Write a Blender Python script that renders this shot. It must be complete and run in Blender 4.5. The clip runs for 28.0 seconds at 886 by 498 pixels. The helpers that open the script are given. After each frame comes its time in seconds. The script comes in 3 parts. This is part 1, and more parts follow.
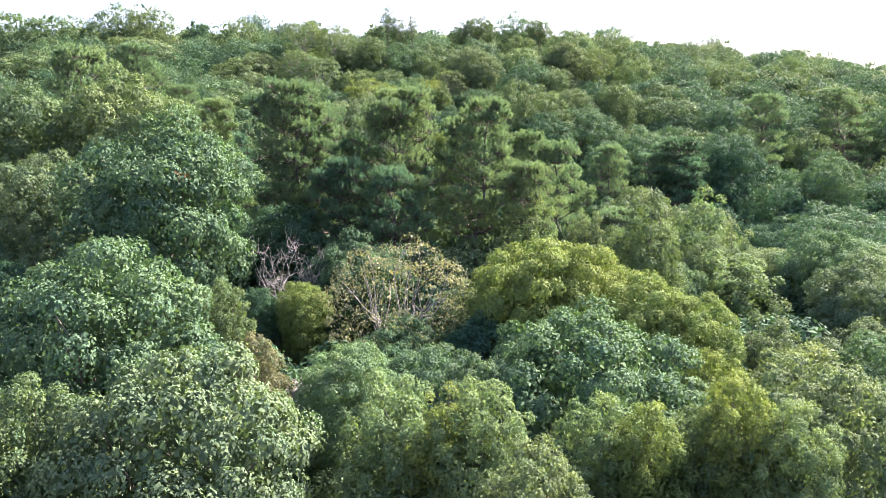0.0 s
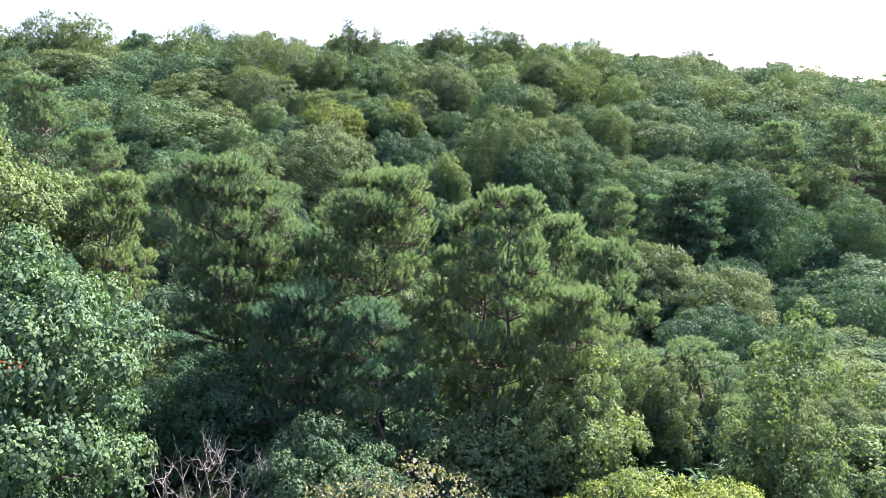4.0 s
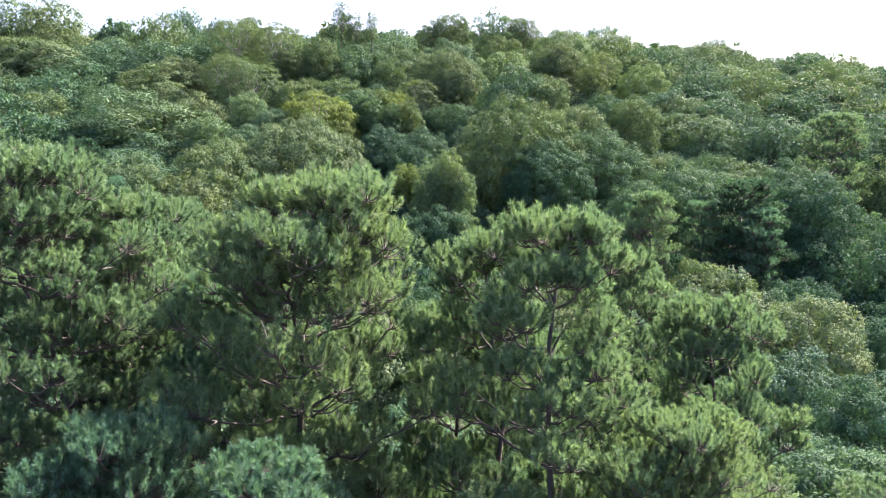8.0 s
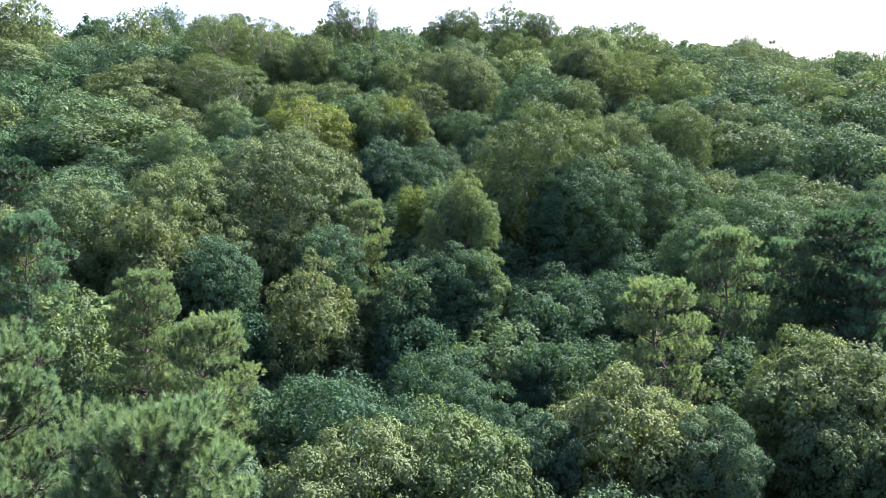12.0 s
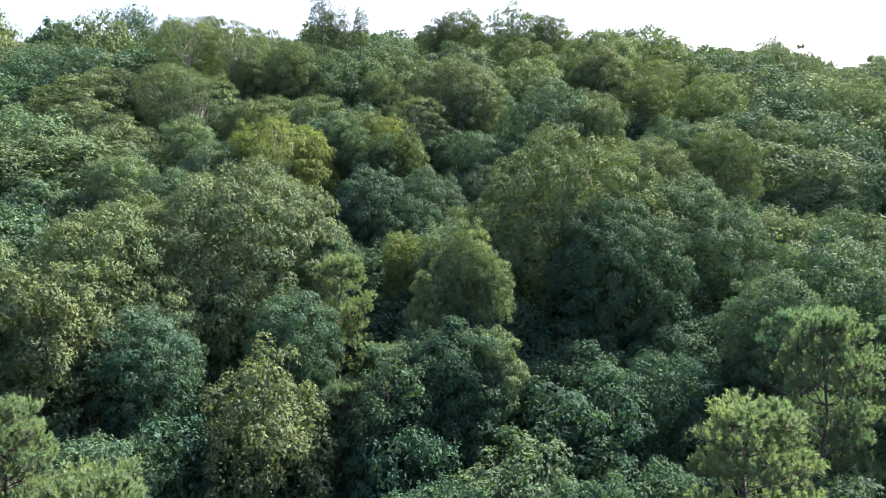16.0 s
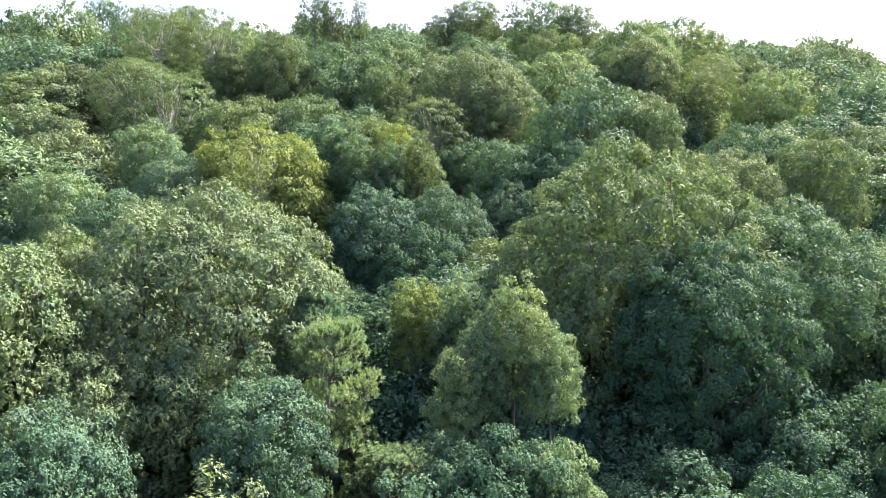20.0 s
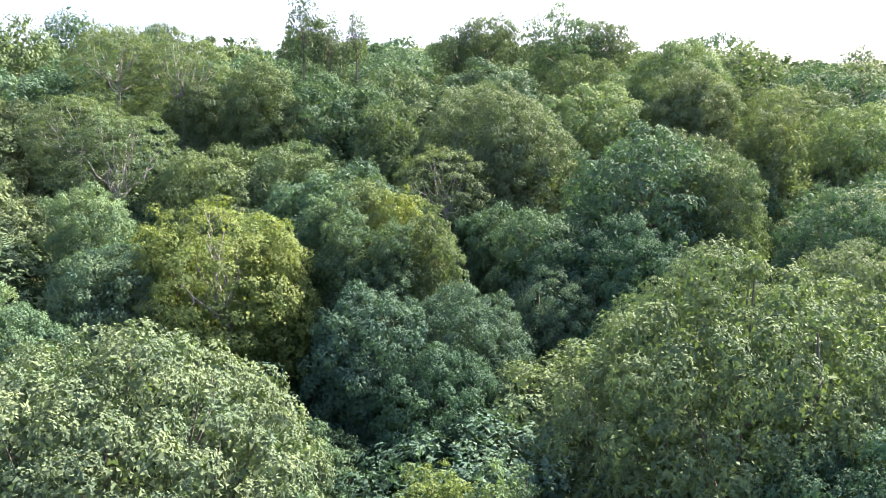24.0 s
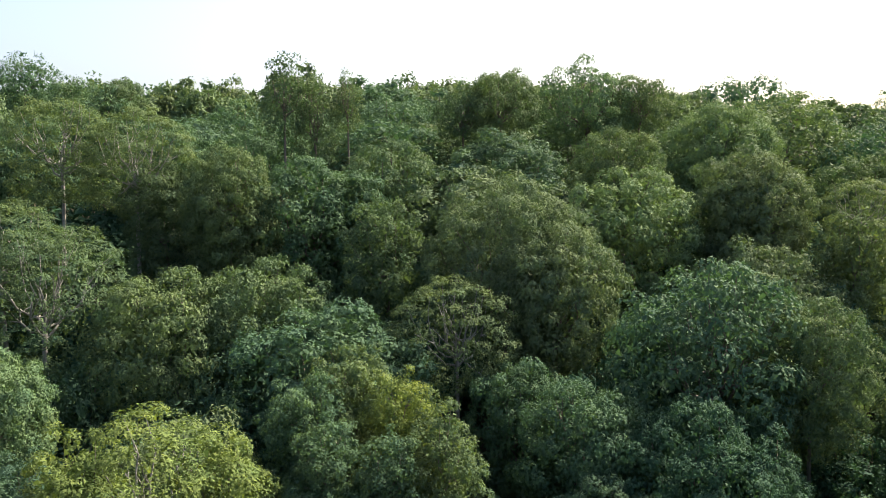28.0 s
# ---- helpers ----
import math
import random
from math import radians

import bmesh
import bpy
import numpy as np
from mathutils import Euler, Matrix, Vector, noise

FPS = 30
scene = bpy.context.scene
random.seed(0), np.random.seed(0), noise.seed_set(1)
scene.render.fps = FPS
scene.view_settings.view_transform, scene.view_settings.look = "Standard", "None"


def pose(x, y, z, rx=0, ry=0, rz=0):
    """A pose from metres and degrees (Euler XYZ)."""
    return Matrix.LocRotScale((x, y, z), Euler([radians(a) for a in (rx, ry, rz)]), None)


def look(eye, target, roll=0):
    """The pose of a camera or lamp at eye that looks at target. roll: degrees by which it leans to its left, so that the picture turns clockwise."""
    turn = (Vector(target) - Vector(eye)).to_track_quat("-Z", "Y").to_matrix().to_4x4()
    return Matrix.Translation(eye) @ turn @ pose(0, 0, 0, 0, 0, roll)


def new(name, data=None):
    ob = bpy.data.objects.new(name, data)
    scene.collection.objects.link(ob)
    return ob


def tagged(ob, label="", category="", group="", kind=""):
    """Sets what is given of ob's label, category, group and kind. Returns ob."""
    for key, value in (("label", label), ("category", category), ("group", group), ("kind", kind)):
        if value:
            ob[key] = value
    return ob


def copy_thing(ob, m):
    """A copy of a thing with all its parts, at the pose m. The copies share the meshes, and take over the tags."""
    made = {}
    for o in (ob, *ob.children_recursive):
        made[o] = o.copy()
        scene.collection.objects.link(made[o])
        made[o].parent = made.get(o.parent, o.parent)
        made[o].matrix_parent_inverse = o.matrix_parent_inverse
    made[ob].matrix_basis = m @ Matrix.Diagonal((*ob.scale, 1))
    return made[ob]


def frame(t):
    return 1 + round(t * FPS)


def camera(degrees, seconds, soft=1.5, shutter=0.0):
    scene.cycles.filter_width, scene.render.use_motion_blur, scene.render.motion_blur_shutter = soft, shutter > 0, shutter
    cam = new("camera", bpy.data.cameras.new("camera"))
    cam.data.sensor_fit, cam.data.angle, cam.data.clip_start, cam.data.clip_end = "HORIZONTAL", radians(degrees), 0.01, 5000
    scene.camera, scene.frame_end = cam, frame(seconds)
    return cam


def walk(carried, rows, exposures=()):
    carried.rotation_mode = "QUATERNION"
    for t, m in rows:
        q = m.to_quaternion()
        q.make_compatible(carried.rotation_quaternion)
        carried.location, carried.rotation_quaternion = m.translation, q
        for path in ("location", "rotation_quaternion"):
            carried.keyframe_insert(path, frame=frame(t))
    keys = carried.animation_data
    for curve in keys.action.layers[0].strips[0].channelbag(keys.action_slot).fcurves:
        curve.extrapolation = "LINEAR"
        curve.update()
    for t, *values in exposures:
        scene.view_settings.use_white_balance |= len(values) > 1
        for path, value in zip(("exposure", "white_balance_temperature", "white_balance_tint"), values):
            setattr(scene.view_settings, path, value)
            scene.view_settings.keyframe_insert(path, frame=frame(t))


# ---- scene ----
cam = camera(55.8, 28.0, soft=0.9)
METRES, EYE, TILT, LEAN, TURN = 100.0, 18.0, -5.0, 0.0, 0.0
ROWS = [
    (0.0, 0.0, 0.0, 0.0, -0.0, 0.0, -0.0),
    (0.5, -0.0021, 0.0185, 0.0046, 0.02, 0.02, 0.02),
    (1.0, -0.0045, 0.0362, 0.0126, 0.03, -0.01, 0.02),
    (1.5, -0.0068, 0.0538, 0.0218, 0.06, 0.0, 0.05),
    (2.0, -0.0089, 0.0711, 0.0305, 0.09, -0.01, 0.06),
    (2.5, -0.0108, 0.0881, 0.0388, 0.12, -0.0, 0.08),
    (3.0, -0.0127, 0.1049, 0.0466, 0.17, 0.01, 0.11),
    (3.1, -0.013, 0.1082, 0.0477, 0.14, 0.01, 0.11),
    (3.2, -0.0132, 0.1116, 0.0489, -0.32, 0.03, 0.17),
    (3.3, -0.0135, 0.1149, 0.05, -0.83, 0.04, 0.23),
    (3.4, -0.0137, 0.1183, 0.0512, -1.32, 0.06, 0.29),
    (3.5, -0.014, 0.1216, 0.0523, -1.98, 0.08, 0.36),
    (3.6, -0.0142, 0.125, 0.0529, -2.56, 0.1, 0.43),
    (3.7, -0.0144, 0.1283, 0.0534, -2.69, 0.1, 0.45),
    (4.0, -0.0149, 0.1384, 0.0551, -2.7, 0.1, 0.45),
    (4.5, -0.0158, 0.1546, 0.0567, -2.65, 0.11, 0.47),
    (6.5, -0.0079, 0.2226, 0.0597, -2.46, 0.13, 0.48),
    (7.0, -0.0057, 0.2408, 0.0594, -2.43, 0.13, 0.49),
    (7.5, -0.0044, 0.2592, 0.0611, -2.4, 0.11, 0.48),
    (8.0, -0.004, 0.2771, 0.0695, -2.37, 0.07, 0.52),
    (8.5, -0.004, 0.2952, 0.0801, -2.33, 0.04, 0.55),
    (9.0, -0.0041, 0.3139, 0.0852, -2.28, 0.04, 0.59),
    (9.5, -0.0043, 0.3322, 0.0878, -2.23, 0.06, 0.57),
    (10.0, -0.0048, 0.3499, 0.0897, -2.2, 0.08, 0.56),
    (10.5, -0.0054, 0.367, 0.0919, -2.18, 0.07, 0.59),
    (11.0, -0.0059, 0.3835, 0.0947, -2.16, 0.09, 0.6),
    (11.5, -0.0061, 0.3999, 0.0976, -2.14, 0.09, 0.6),
    (12.0, -0.0062, 0.4163, 0.1011, -2.13, 0.09, 0.62),
    (12.5, -0.0057, 0.4321, 0.1096, -2.12, 0.06, 0.61),
    (14.5, -0.0011, 0.4976, 0.1337, -2.21, 0.07, 0.69),
    (15.0, 0.0003, 0.5141, 0.1359, -2.23, 0.1, 0.7),
    (15.5, 0.0003, 0.5305, 0.1382, -2.26, 0.11, 0.71),
    (16.0, -0.0007, 0.5471, 0.1399, -2.28, 0.16, 0.73),
    (16.5, -0.0018, 0.5635, 0.1419, -2.31, 0.16, 0.73),
    (17.0, -0.0029, 0.5804, 0.1439, -2.33, 0.2, 0.73),
    (17.5, -0.004, 0.5974, 0.1458, -2.36, 0.2, 0.73),
    (18.0, -0.0052, 0.6146, 0.1479, -2.38, 0.18, 0.75),
    (18.5, -0.0065, 0.6319, 0.1511, -2.39, 0.16, 0.75),
    (19.0, -0.0075, 0.6493, 0.1551, -2.37, 0.15, 0.78),
    (19.5, -0.0083, 0.6665, 0.1606, -2.35, 0.14, 0.76),
    (20.0, -0.0086, 0.6838, 0.1661, -2.33, 0.14, 0.76),
    (20.5, -0.0091, 0.701, 0.1717, -2.31, 0.12, 0.78),
    (21.0, -0.0098, 0.7181, 0.1776, -2.3, 0.13, 0.77),
    (21.5, -0.0108, 0.7347, 0.1844, -2.31, 0.13, 0.78),
    (23.5, -0.0118, 0.7997, 0.2177, -2.2, 0.15, 0.8),
    (24.0, -0.0113, 0.8142, 0.2224, -2.21, 0.12, 0.81),
    (24.5, -0.0107, 0.8281, 0.2269, -2.21, 0.14, 0.81),
    (25.0, -0.0102, 0.8424, 0.231, -2.2, 0.18, 0.84),
    (25.5, -0.0101, 0.8568, 0.2342, -2.21, 0.22, 0.88),
    (26.0, -0.0103, 0.8705, 0.243, -2.23, 0.16, 0.9),
    (26.5, -0.0111, 0.8841, 0.257, -2.25, 0.15, 0.95),
    (27.0, -0.0114, 0.8984, 0.272, -2.25, 0.13, 0.96),
    (27.5, -0.0118, 0.9134, 0.287, -2.27, 0.09, 0.99),
    (28.0, -0.0119, 0.9285, 0.3025, -2.29, 0.07, 0.97),
]
EXPOSURES = [(0.0, 3.02, 6150, 28), (2.0, 2.84, 6100, 28), (4.5, 2.84, 5950, 28), (8.0, 2.76, 5900, 28), (11.0, 2.66, 5900, 26), (15.0, 2.42, 5950, 25), (18.0, 2.76, 6050, 27), (21.5, 3.2, 6100, 28), (24.0, 2.96, 6100, 27), (25.0, 2.98, 6100, 26), (26.5, 2.74, 6300, 20), (27.0, 2.5, 6400, 17), (28.0, 1.95, 6500, 14)]
walk(cam, [(t, pose(0, 0, EYE, TILT, LEAN, TURN) @ pose(METRES * x, METRES * y, METRES * z, 90 + pitch, roll, yaw)) for t, x, y, z, yaw, pitch, roll in ROWS], EXPOSURES)

# ---- daylight: hazy late-summer sun from ahead and to the right ----
SUN_ELEVATION, SUN_AZIMUTH = 45.0, 52.0  # azimuth clockwise from the way ahead (+y)
world = bpy.data.worlds.new("sky")
scene.world = world
world.use_nodes = True
wn = world.node_tree.nodes
sky = wn.new("ShaderNodeTexSky")
sky.sky_type = "NISHITA"
sky.sun_disc = False
sky.sun_elevation = radians(SUN_ELEVATION)
sky.sun_rotation = radians(SUN_AZIMUTH)
sky.air_density, sky.dust_density, sky.ozone_density = 1.0, 4.5, 1.0
wn["Background"].inputs["Strength"].default_value = 0.082
world.node_tree.links.new(sky.outputs["Color"], wn["Background"].inputs["Color"])

sun_data = bpy.data.lights.new("sun", "SUN")
sun_data.energy, sun_data.angle, sun_data.color = 5.0, radians(0.6), (1.0, 0.9, 0.69)
az, el = radians(SUN_AZIMUTH), radians(SUN_ELEVATION)
sun_way = Vector((math.sin(az) * math.cos(el), math.cos(az) * math.cos(el), math.sin(el)))
sun = new("sun", sun_data)
sun.matrix_world = look(sun_way * 200, (0, 0, 0))


# ---- materials ----
def mix_rgb(nt, blend, fac, a, b):
    n = nt.nodes.new("ShaderNodeMix")
    n.data_type, n.blend_type = "RGBA", blend
    for sock, v in ((n.inputs[0], fac), (n.inputs[6], a), (n.inputs[7], b)):
        if hasattr(v, "is_linked"):
            nt.links.new(v, sock)
        else:
            sock.default_value = v
    return n.outputs[2]


def noise_at(nt, scale, detail=3.0, coord=None):
    n = nt.nodes.new("ShaderNodeTexNoise")
    n.inputs["Scale"].default_value, n.inputs["Detail"].default_value = scale, detail
    if coord is not None:
        nt.links.new(coord, n.inputs["Vector"])
    return n.outputs["Fac"]


def ramp(nt, fac, stops):
    n = nt.nodes.new("ShaderNodeValToRGB")
    el_ = n.color_ramp.elements
    while len(el_) < len(stops):
        el_.new(0.5)
    for e, (p, c) in zip(el_, stops):
        e.position, e.color = p, (*c, 1)
    nt.links.new(fac, n.inputs["Fac"])
    return n.outputs["Color"]


def leaf_material(name, rough, spec, trans, trans_tint, spread):
    """Foliage: the tree's own tint, varied leaf by leaf and clump by clump, with light through the blade."""
    m = bpy.data.materials.new(name)
    m.use_nodes = True
    nt = m.node_tree
    nt.nodes.clear()
    out = nt.nodes.new("ShaderNodeOutputMaterial")
    info, geo = nt.nodes.new("ShaderNodeObjectInfo"), nt.nodes.new("ShaderNodeNewGeometry")
    tex = nt.nodes.new("ShaderNodeTexCoord")
    each = ramp(nt, geo.outputs["Random Per Island"], [(0.0, (1 - spread, 1 - spread, 1 - 0.7 * spread)), (0.6, (1, 1, 1)), (1.0, (1 + 1.2 * spread, 1 + 0.9 * spread, 1 - 0.2 * spread))])
    patch = ramp(nt, noise_at(nt, 0.7, 2.0, tex.outputs["Object"]), [(0.3, (0.78, 0.86, 0.9)), (0.7, (1.22, 1.12, 0.95))])
    tree = ramp(nt, info.outputs["Random"], [(0.0, (0.85, 0.9, 0.95)), (1.0, (1.15, 1.08, 1.0))])
    col = mix_rgb(nt, "MULTIPLY", 1.0, info.outputs["Color"], each)
    col = mix_rgb(nt, "MULTIPLY", 1.0, col, patch)
    col = mix_rgb(nt, "MULTIPLY", 1.0, col, tree)
    b = nt.nodes.new("ShaderNodeBsdfPrincipled")
    b.inputs["Roughness"].default_value = rough
    b.inputs["Specular IOR Level"].default_value = spec
    nt.links.new(col, b.inputs["Base Color"])
    tr = nt.nodes.new("ShaderNodeBsdfTranslucent")
    nt.links.new(mix_rgb(nt, "MULTIPLY", 1.0, col, (*trans_tint, 1)), tr.inputs["Color"])
    mx = nt.nodes.new("ShaderNodeMixShader")
    mx.inputs[0].default_value = trans
    nt.links.new(b.outputs[0], mx.inputs[1])
    nt.links.new(tr.outputs[0], mx.inputs[2])
    nt.links.new(mx.outputs[0], out.inputs["Surface"])
    return m


def rough_material(name, stops, scale, rough=0.9, bump=0.4, stretch=(1, 1, 1)):
    """Bark, soil and rock: colours over two scales of noise, with relief."""
    m = bpy.data.materials.new(name)
    m.use_nodes = True
    nt = m.node_tree
    b = nt.nodes["Principled BSDF"]
    tex, mp = nt.nodes.new("ShaderNodeTexCoord"), nt.nodes.new("ShaderNodeMapping")
    mp.inputs["Scale"].default_value = stretch
    nt.links.new(tex.outputs["Object"], mp.inputs["Vector"])
    big, fine = noise_at(nt, scale, 4.0, mp.outputs[0]), noise_at(nt, scale * 7, 3.0, mp.outputs[0])
    col = mix_rgb(nt, "MULTIPLY", 1.0, ramp(nt, big, stops), ramp(nt, fine, [(0.3, (0.6, 0.6, 0.6)), (0.7, (1.2, 1.2, 1.2))]))
    nt.links.new(col, b.inputs["Base Color"])
    b.inputs["Roughness"].default_value = rough
    bp = nt.nodes.new("ShaderNodeBump")
    bp.inputs["Strength"].default_value, bp.inputs["Distance"].default_value = bump, 0.05
    nt.links.new(fine, bp.inputs["Height"])
    nt.links.new(bp.outputs[0], b.inputs["Normal"])
    return m


LEAF = leaf_material("oak_leaves", 0.7, 0.05, 0.22, (1.1, 1.25, 0.6), 0.15)
SOFT_LEAF = leaf_material("thin_leaves", 0.7, 0.05, 0.3, (1.2, 1.25, 0.55), 0.2)
NEEDLE = leaf_material("pine_needles", 0.65, 0.15, 0.4, (1.05, 1.2, 0.75), 0.3)
BARK = rough_material("grey_brown_bark", [(0.3, (0.05, 0.042, 0.035)), (0.7, (0.15, 0.13, 0.11))], 2.0, stretch=(3, 3, 0.6))
PINE_BARK = rough_material("pine_bark", [(0.3, (0.04, 0.034, 0.03)), (0.7, (0.1, 0.085, 0.075))], 2.0, stretch=(3, 3, 0.8))
DEAD_BARK = rough_material("weathered_grey_wood", [(0.3, (0.13, 0.125, 0.12)), (0.7, (0.29, 0.28, 0.27))], 3.0, stretch=(3, 3, 0.6))
PALE_BARK = rough_material("smooth_grey_bark", [(0.3, (0.16, 0.155, 0.14)), (0.7, (0.3, 0.29, 0.27))], 2.5, stretch=(2, 2, 1), bump=0.2)
SOIL = rough_material("leaf_litter", [(0.25, (0.03, 0.035, 0.018)), (0.5, (0.055, 0.05, 0.03)), (0.75, (0.1, 0.075, 0.045))], 0.8)
ROCK = rough_material("granite", [(0.3, (0.08, 0.078, 0.072)), (0.7, (0.16, 0.152, 0.138))], 1.5, bump=0.6)


# ---- the lie of the land: a knoll with a ledge, a hollow, then a long slope up to a wooded ridge ----
LAND_Y = (-60.0, 0.0, 15.0, 30.0, 45.0, 58.0, 75.0, 90.0, 105.0, 115.0, 130.0, 145.0, 160.0, 175.0, 200.0, 300.0)
LAND_Z = (-6.0, 1.0, 4.0, 7.5, 10.0, 7.0, 4.0, 6.0, 10.5, 14.5, 20.0, 26.5, 33.0, 38.0, 40.5, 43.0)
CROWN_H = (8.0, 8.0, 8.0, 7.3, 8.0, 8.5, 9.5, 10.5, 11.0, 11.5, 11.5, 11.5, 11.5, 11.0, 11.0, 11.0)


def land(x, y):
    """Height of the ground."""
    z = sum(float(np.interp(y + d, LAND_Y, LAND_Z)) for d in (-7, -3.5, 0, 3.5, 7)) / 5
    if y > 300:
        z -= 0.045 * (y - 300)
    return z + 0.5 * noise.noise((x * 0.06, y * 0.06, 0)) - 0.085 * min(200.0, max(0.0, x - 15)) * min(1.0, max(0.0, (y - 130) / 50))


def canopy(x, y):
    """Usual height of the treetops."""
    return land(x, y) + float(np.interp(y, LAND_Y, CROWN_H))


# ---- mesh helpers ----
def mesh_from(name, verts, faces, material, smooth=False):
    """A mesh from an array of points and an array of faces that all have the same number of corners."""
    me = bpy.data.meshes.new(name)
    n, k = faces.shape
    me.vertices.add(len(verts))
    me.vertices.foreach_set("co", np.asarray(verts, np.float32).ravel())
    me.loops.add(n * k)
    me.loops.foreach_set("vertex_index", np.asarray(faces, np.int32).ravel())
    me.polygons.add(n)
    me.polygons.foreach_set("loop_start", np.arange(0, n * k, k, dtype=np.int32))
    if smooth:
        me.polygons.foreach_set("use_smooth", np.ones(n, bool))
    me.materials.append(material)
    me.update(calc_edges=True)
    return me


def part(name, mesh, parent, label="", tint=None):
    ob = new(name, mesh)
    ob.parent = parent
    if tint:
        ob.color = (*tint, 1)
    return tagged(ob, label)


def tube(path, radii, sides=6):
    """Points and quads of a tapering stem along a path."""
    path, radii = np.asarray(path, float), np.asarray(radii, float)
    way = np.gradient(path, axis=0)
    way /= np.linalg.norm(way, axis=1)[:, None] + 1e-9
    ref = np.where(np.abs(way[:, 2:3]) > 0.9, [[1.0, 0, 0]], [[0, 0, 1.0]])
    u = np.cross(way, ref)
    u /= np.linalg.norm(u, axis=1)[:, None] + 1e-9
    v = np.cross(way, u)
    a = np.arange(sides) / sides * 2 * np.pi
    ring = u[:, None] * np.cos(a)[None, :, None] + v[:, None] * np.sin(a)[None, :, None]
    pts = (path[:, None] + ring * radii[:, None, None]).reshape(-1, 3)
    n = len(path)
    i, j = np.meshgrid(np.arange(n - 1), np.arange(sides), indexing="ij")
    k = (j + 1) % sides
    return pts, np.stack([i * sides + j, i * sides + k, (i + 1) * sides + k, (i + 1) * sides + j], -1).reshape(-1, 4)


def joined(pieces):
    vs, fs, at = [], [], 0
    for v, f in pieces:
        vs.append(v), fs.append(f + at)
        at += len(v)
    return np.concatenate(vs), np.concatenate(fs)


def unit(a):
    return a / (np.linalg.norm(a, axis=-1, keepdims=True) + 1e-9)


def blades(rng, at, normal, way, length, width, fold=0.12, corners=4):
    """Leaves: a creased blade at each place, of four corners or, for distant trees, three."""
    normal = unit(normal)
    way = unit(way - normal * np.sum(way * normal, -1, keepdims=True))
    side = np.cross(normal, way)
    ln = length * rng.uniform(0.7, 1.25, (len(at), 1))
    wd = width * rng.uniform(0.75, 1.2, (len(at), 1)) / 2
    if corners == 3:
        v = np.stack([at + side * wd, at + way * ln, at - side * wd], 1)
    else:
        mid = at + way * ln * 0.5
        v = np.stack([at, mid + side * wd + normal * wd * fold * 4, at + way * ln - normal * ln * fold, mid - side * wd + normal * wd * fold * 4], 1)
    return v.reshape(-1, 3), np.arange(len(at) * corners).reshape(-1, corners)
# ---- trees, each kind built once or a few times and then set out ----
def sphere_ways(rng, n):
    return unit(rng.normal(size=(n, 3)))


def bent(rng, a, b, n=6, sag=0.08, bow=0.1):
    """A crooked line from a to b."""
    a, b = np.asarray(a, float), np.asarray(b, float)
    t = np.linspace(0, 1, n)[:, None]
    span = np.linalg.norm(b - a)
    wob = np.cumsum(rng.normal(size=(n, 3)) * span * sag / n ** 0.5, axis=0)
    wob -= wob[0] + (wob[-1] - wob[0]) * t
    return a + (b - a) * t + wob - np.array([0, 0, 1.0]) * span * bow * np.sin(t * np.pi)


def stems(thing, rng, fork, tips, bark, girth):
    """Trunk and limbs up to the tips."""
    top = np.array([rng.normal() * 0.2, rng.normal() * 0.2, fork])
    v, f = tube(bent(rng, (0, 0, -0.6), top, 7, 0.05), np.linspace(girth * 1.25, girth * 0.8, 7), 8)
    part("trunk", mesh_from("trunk", v, f, bark, True), thing)
    for tip in tips:
        start = top + np.array([0, 0, -fork * 0.25 * rng.random()])
        line = bent(rng, start, tip, 7, 0.12)
        pieces = [tube(line, np.linspace(girth * 0.5, girth * 0.1, 7), 6)]
        for _ in range(3):
            k = rng.integers(2, 6)
            to = line[k] + (unit(tip - start) + rng.normal(size=3) * 0.5) * np.linalg.norm(tip - line[k]) * 0.45
            pieces.append(tube(bent(rng, line[k], to, 5, 0.12), np.linspace(girth * 0.22, girth * 0.05, 5), 5))
        v, f = joined(pieces)
        part("limb", mesh_from("limb", v, f, bark, True), thing)


def spaced(points, gap, most):
    """Picks points that keep a distance from each other."""
    kept = np.full((most, 3), 1e6)
    picked = []
    for n in range(len(points)):
        if (np.sum((kept[:len(picked) + 1] - points[n]) ** 2, 1) > gap[n] ** 2).all():
            kept[len(picked)] = points[n]
            picked.append(n)
            if len(picked) >= most - 1:
                break
    return np.array(picked)


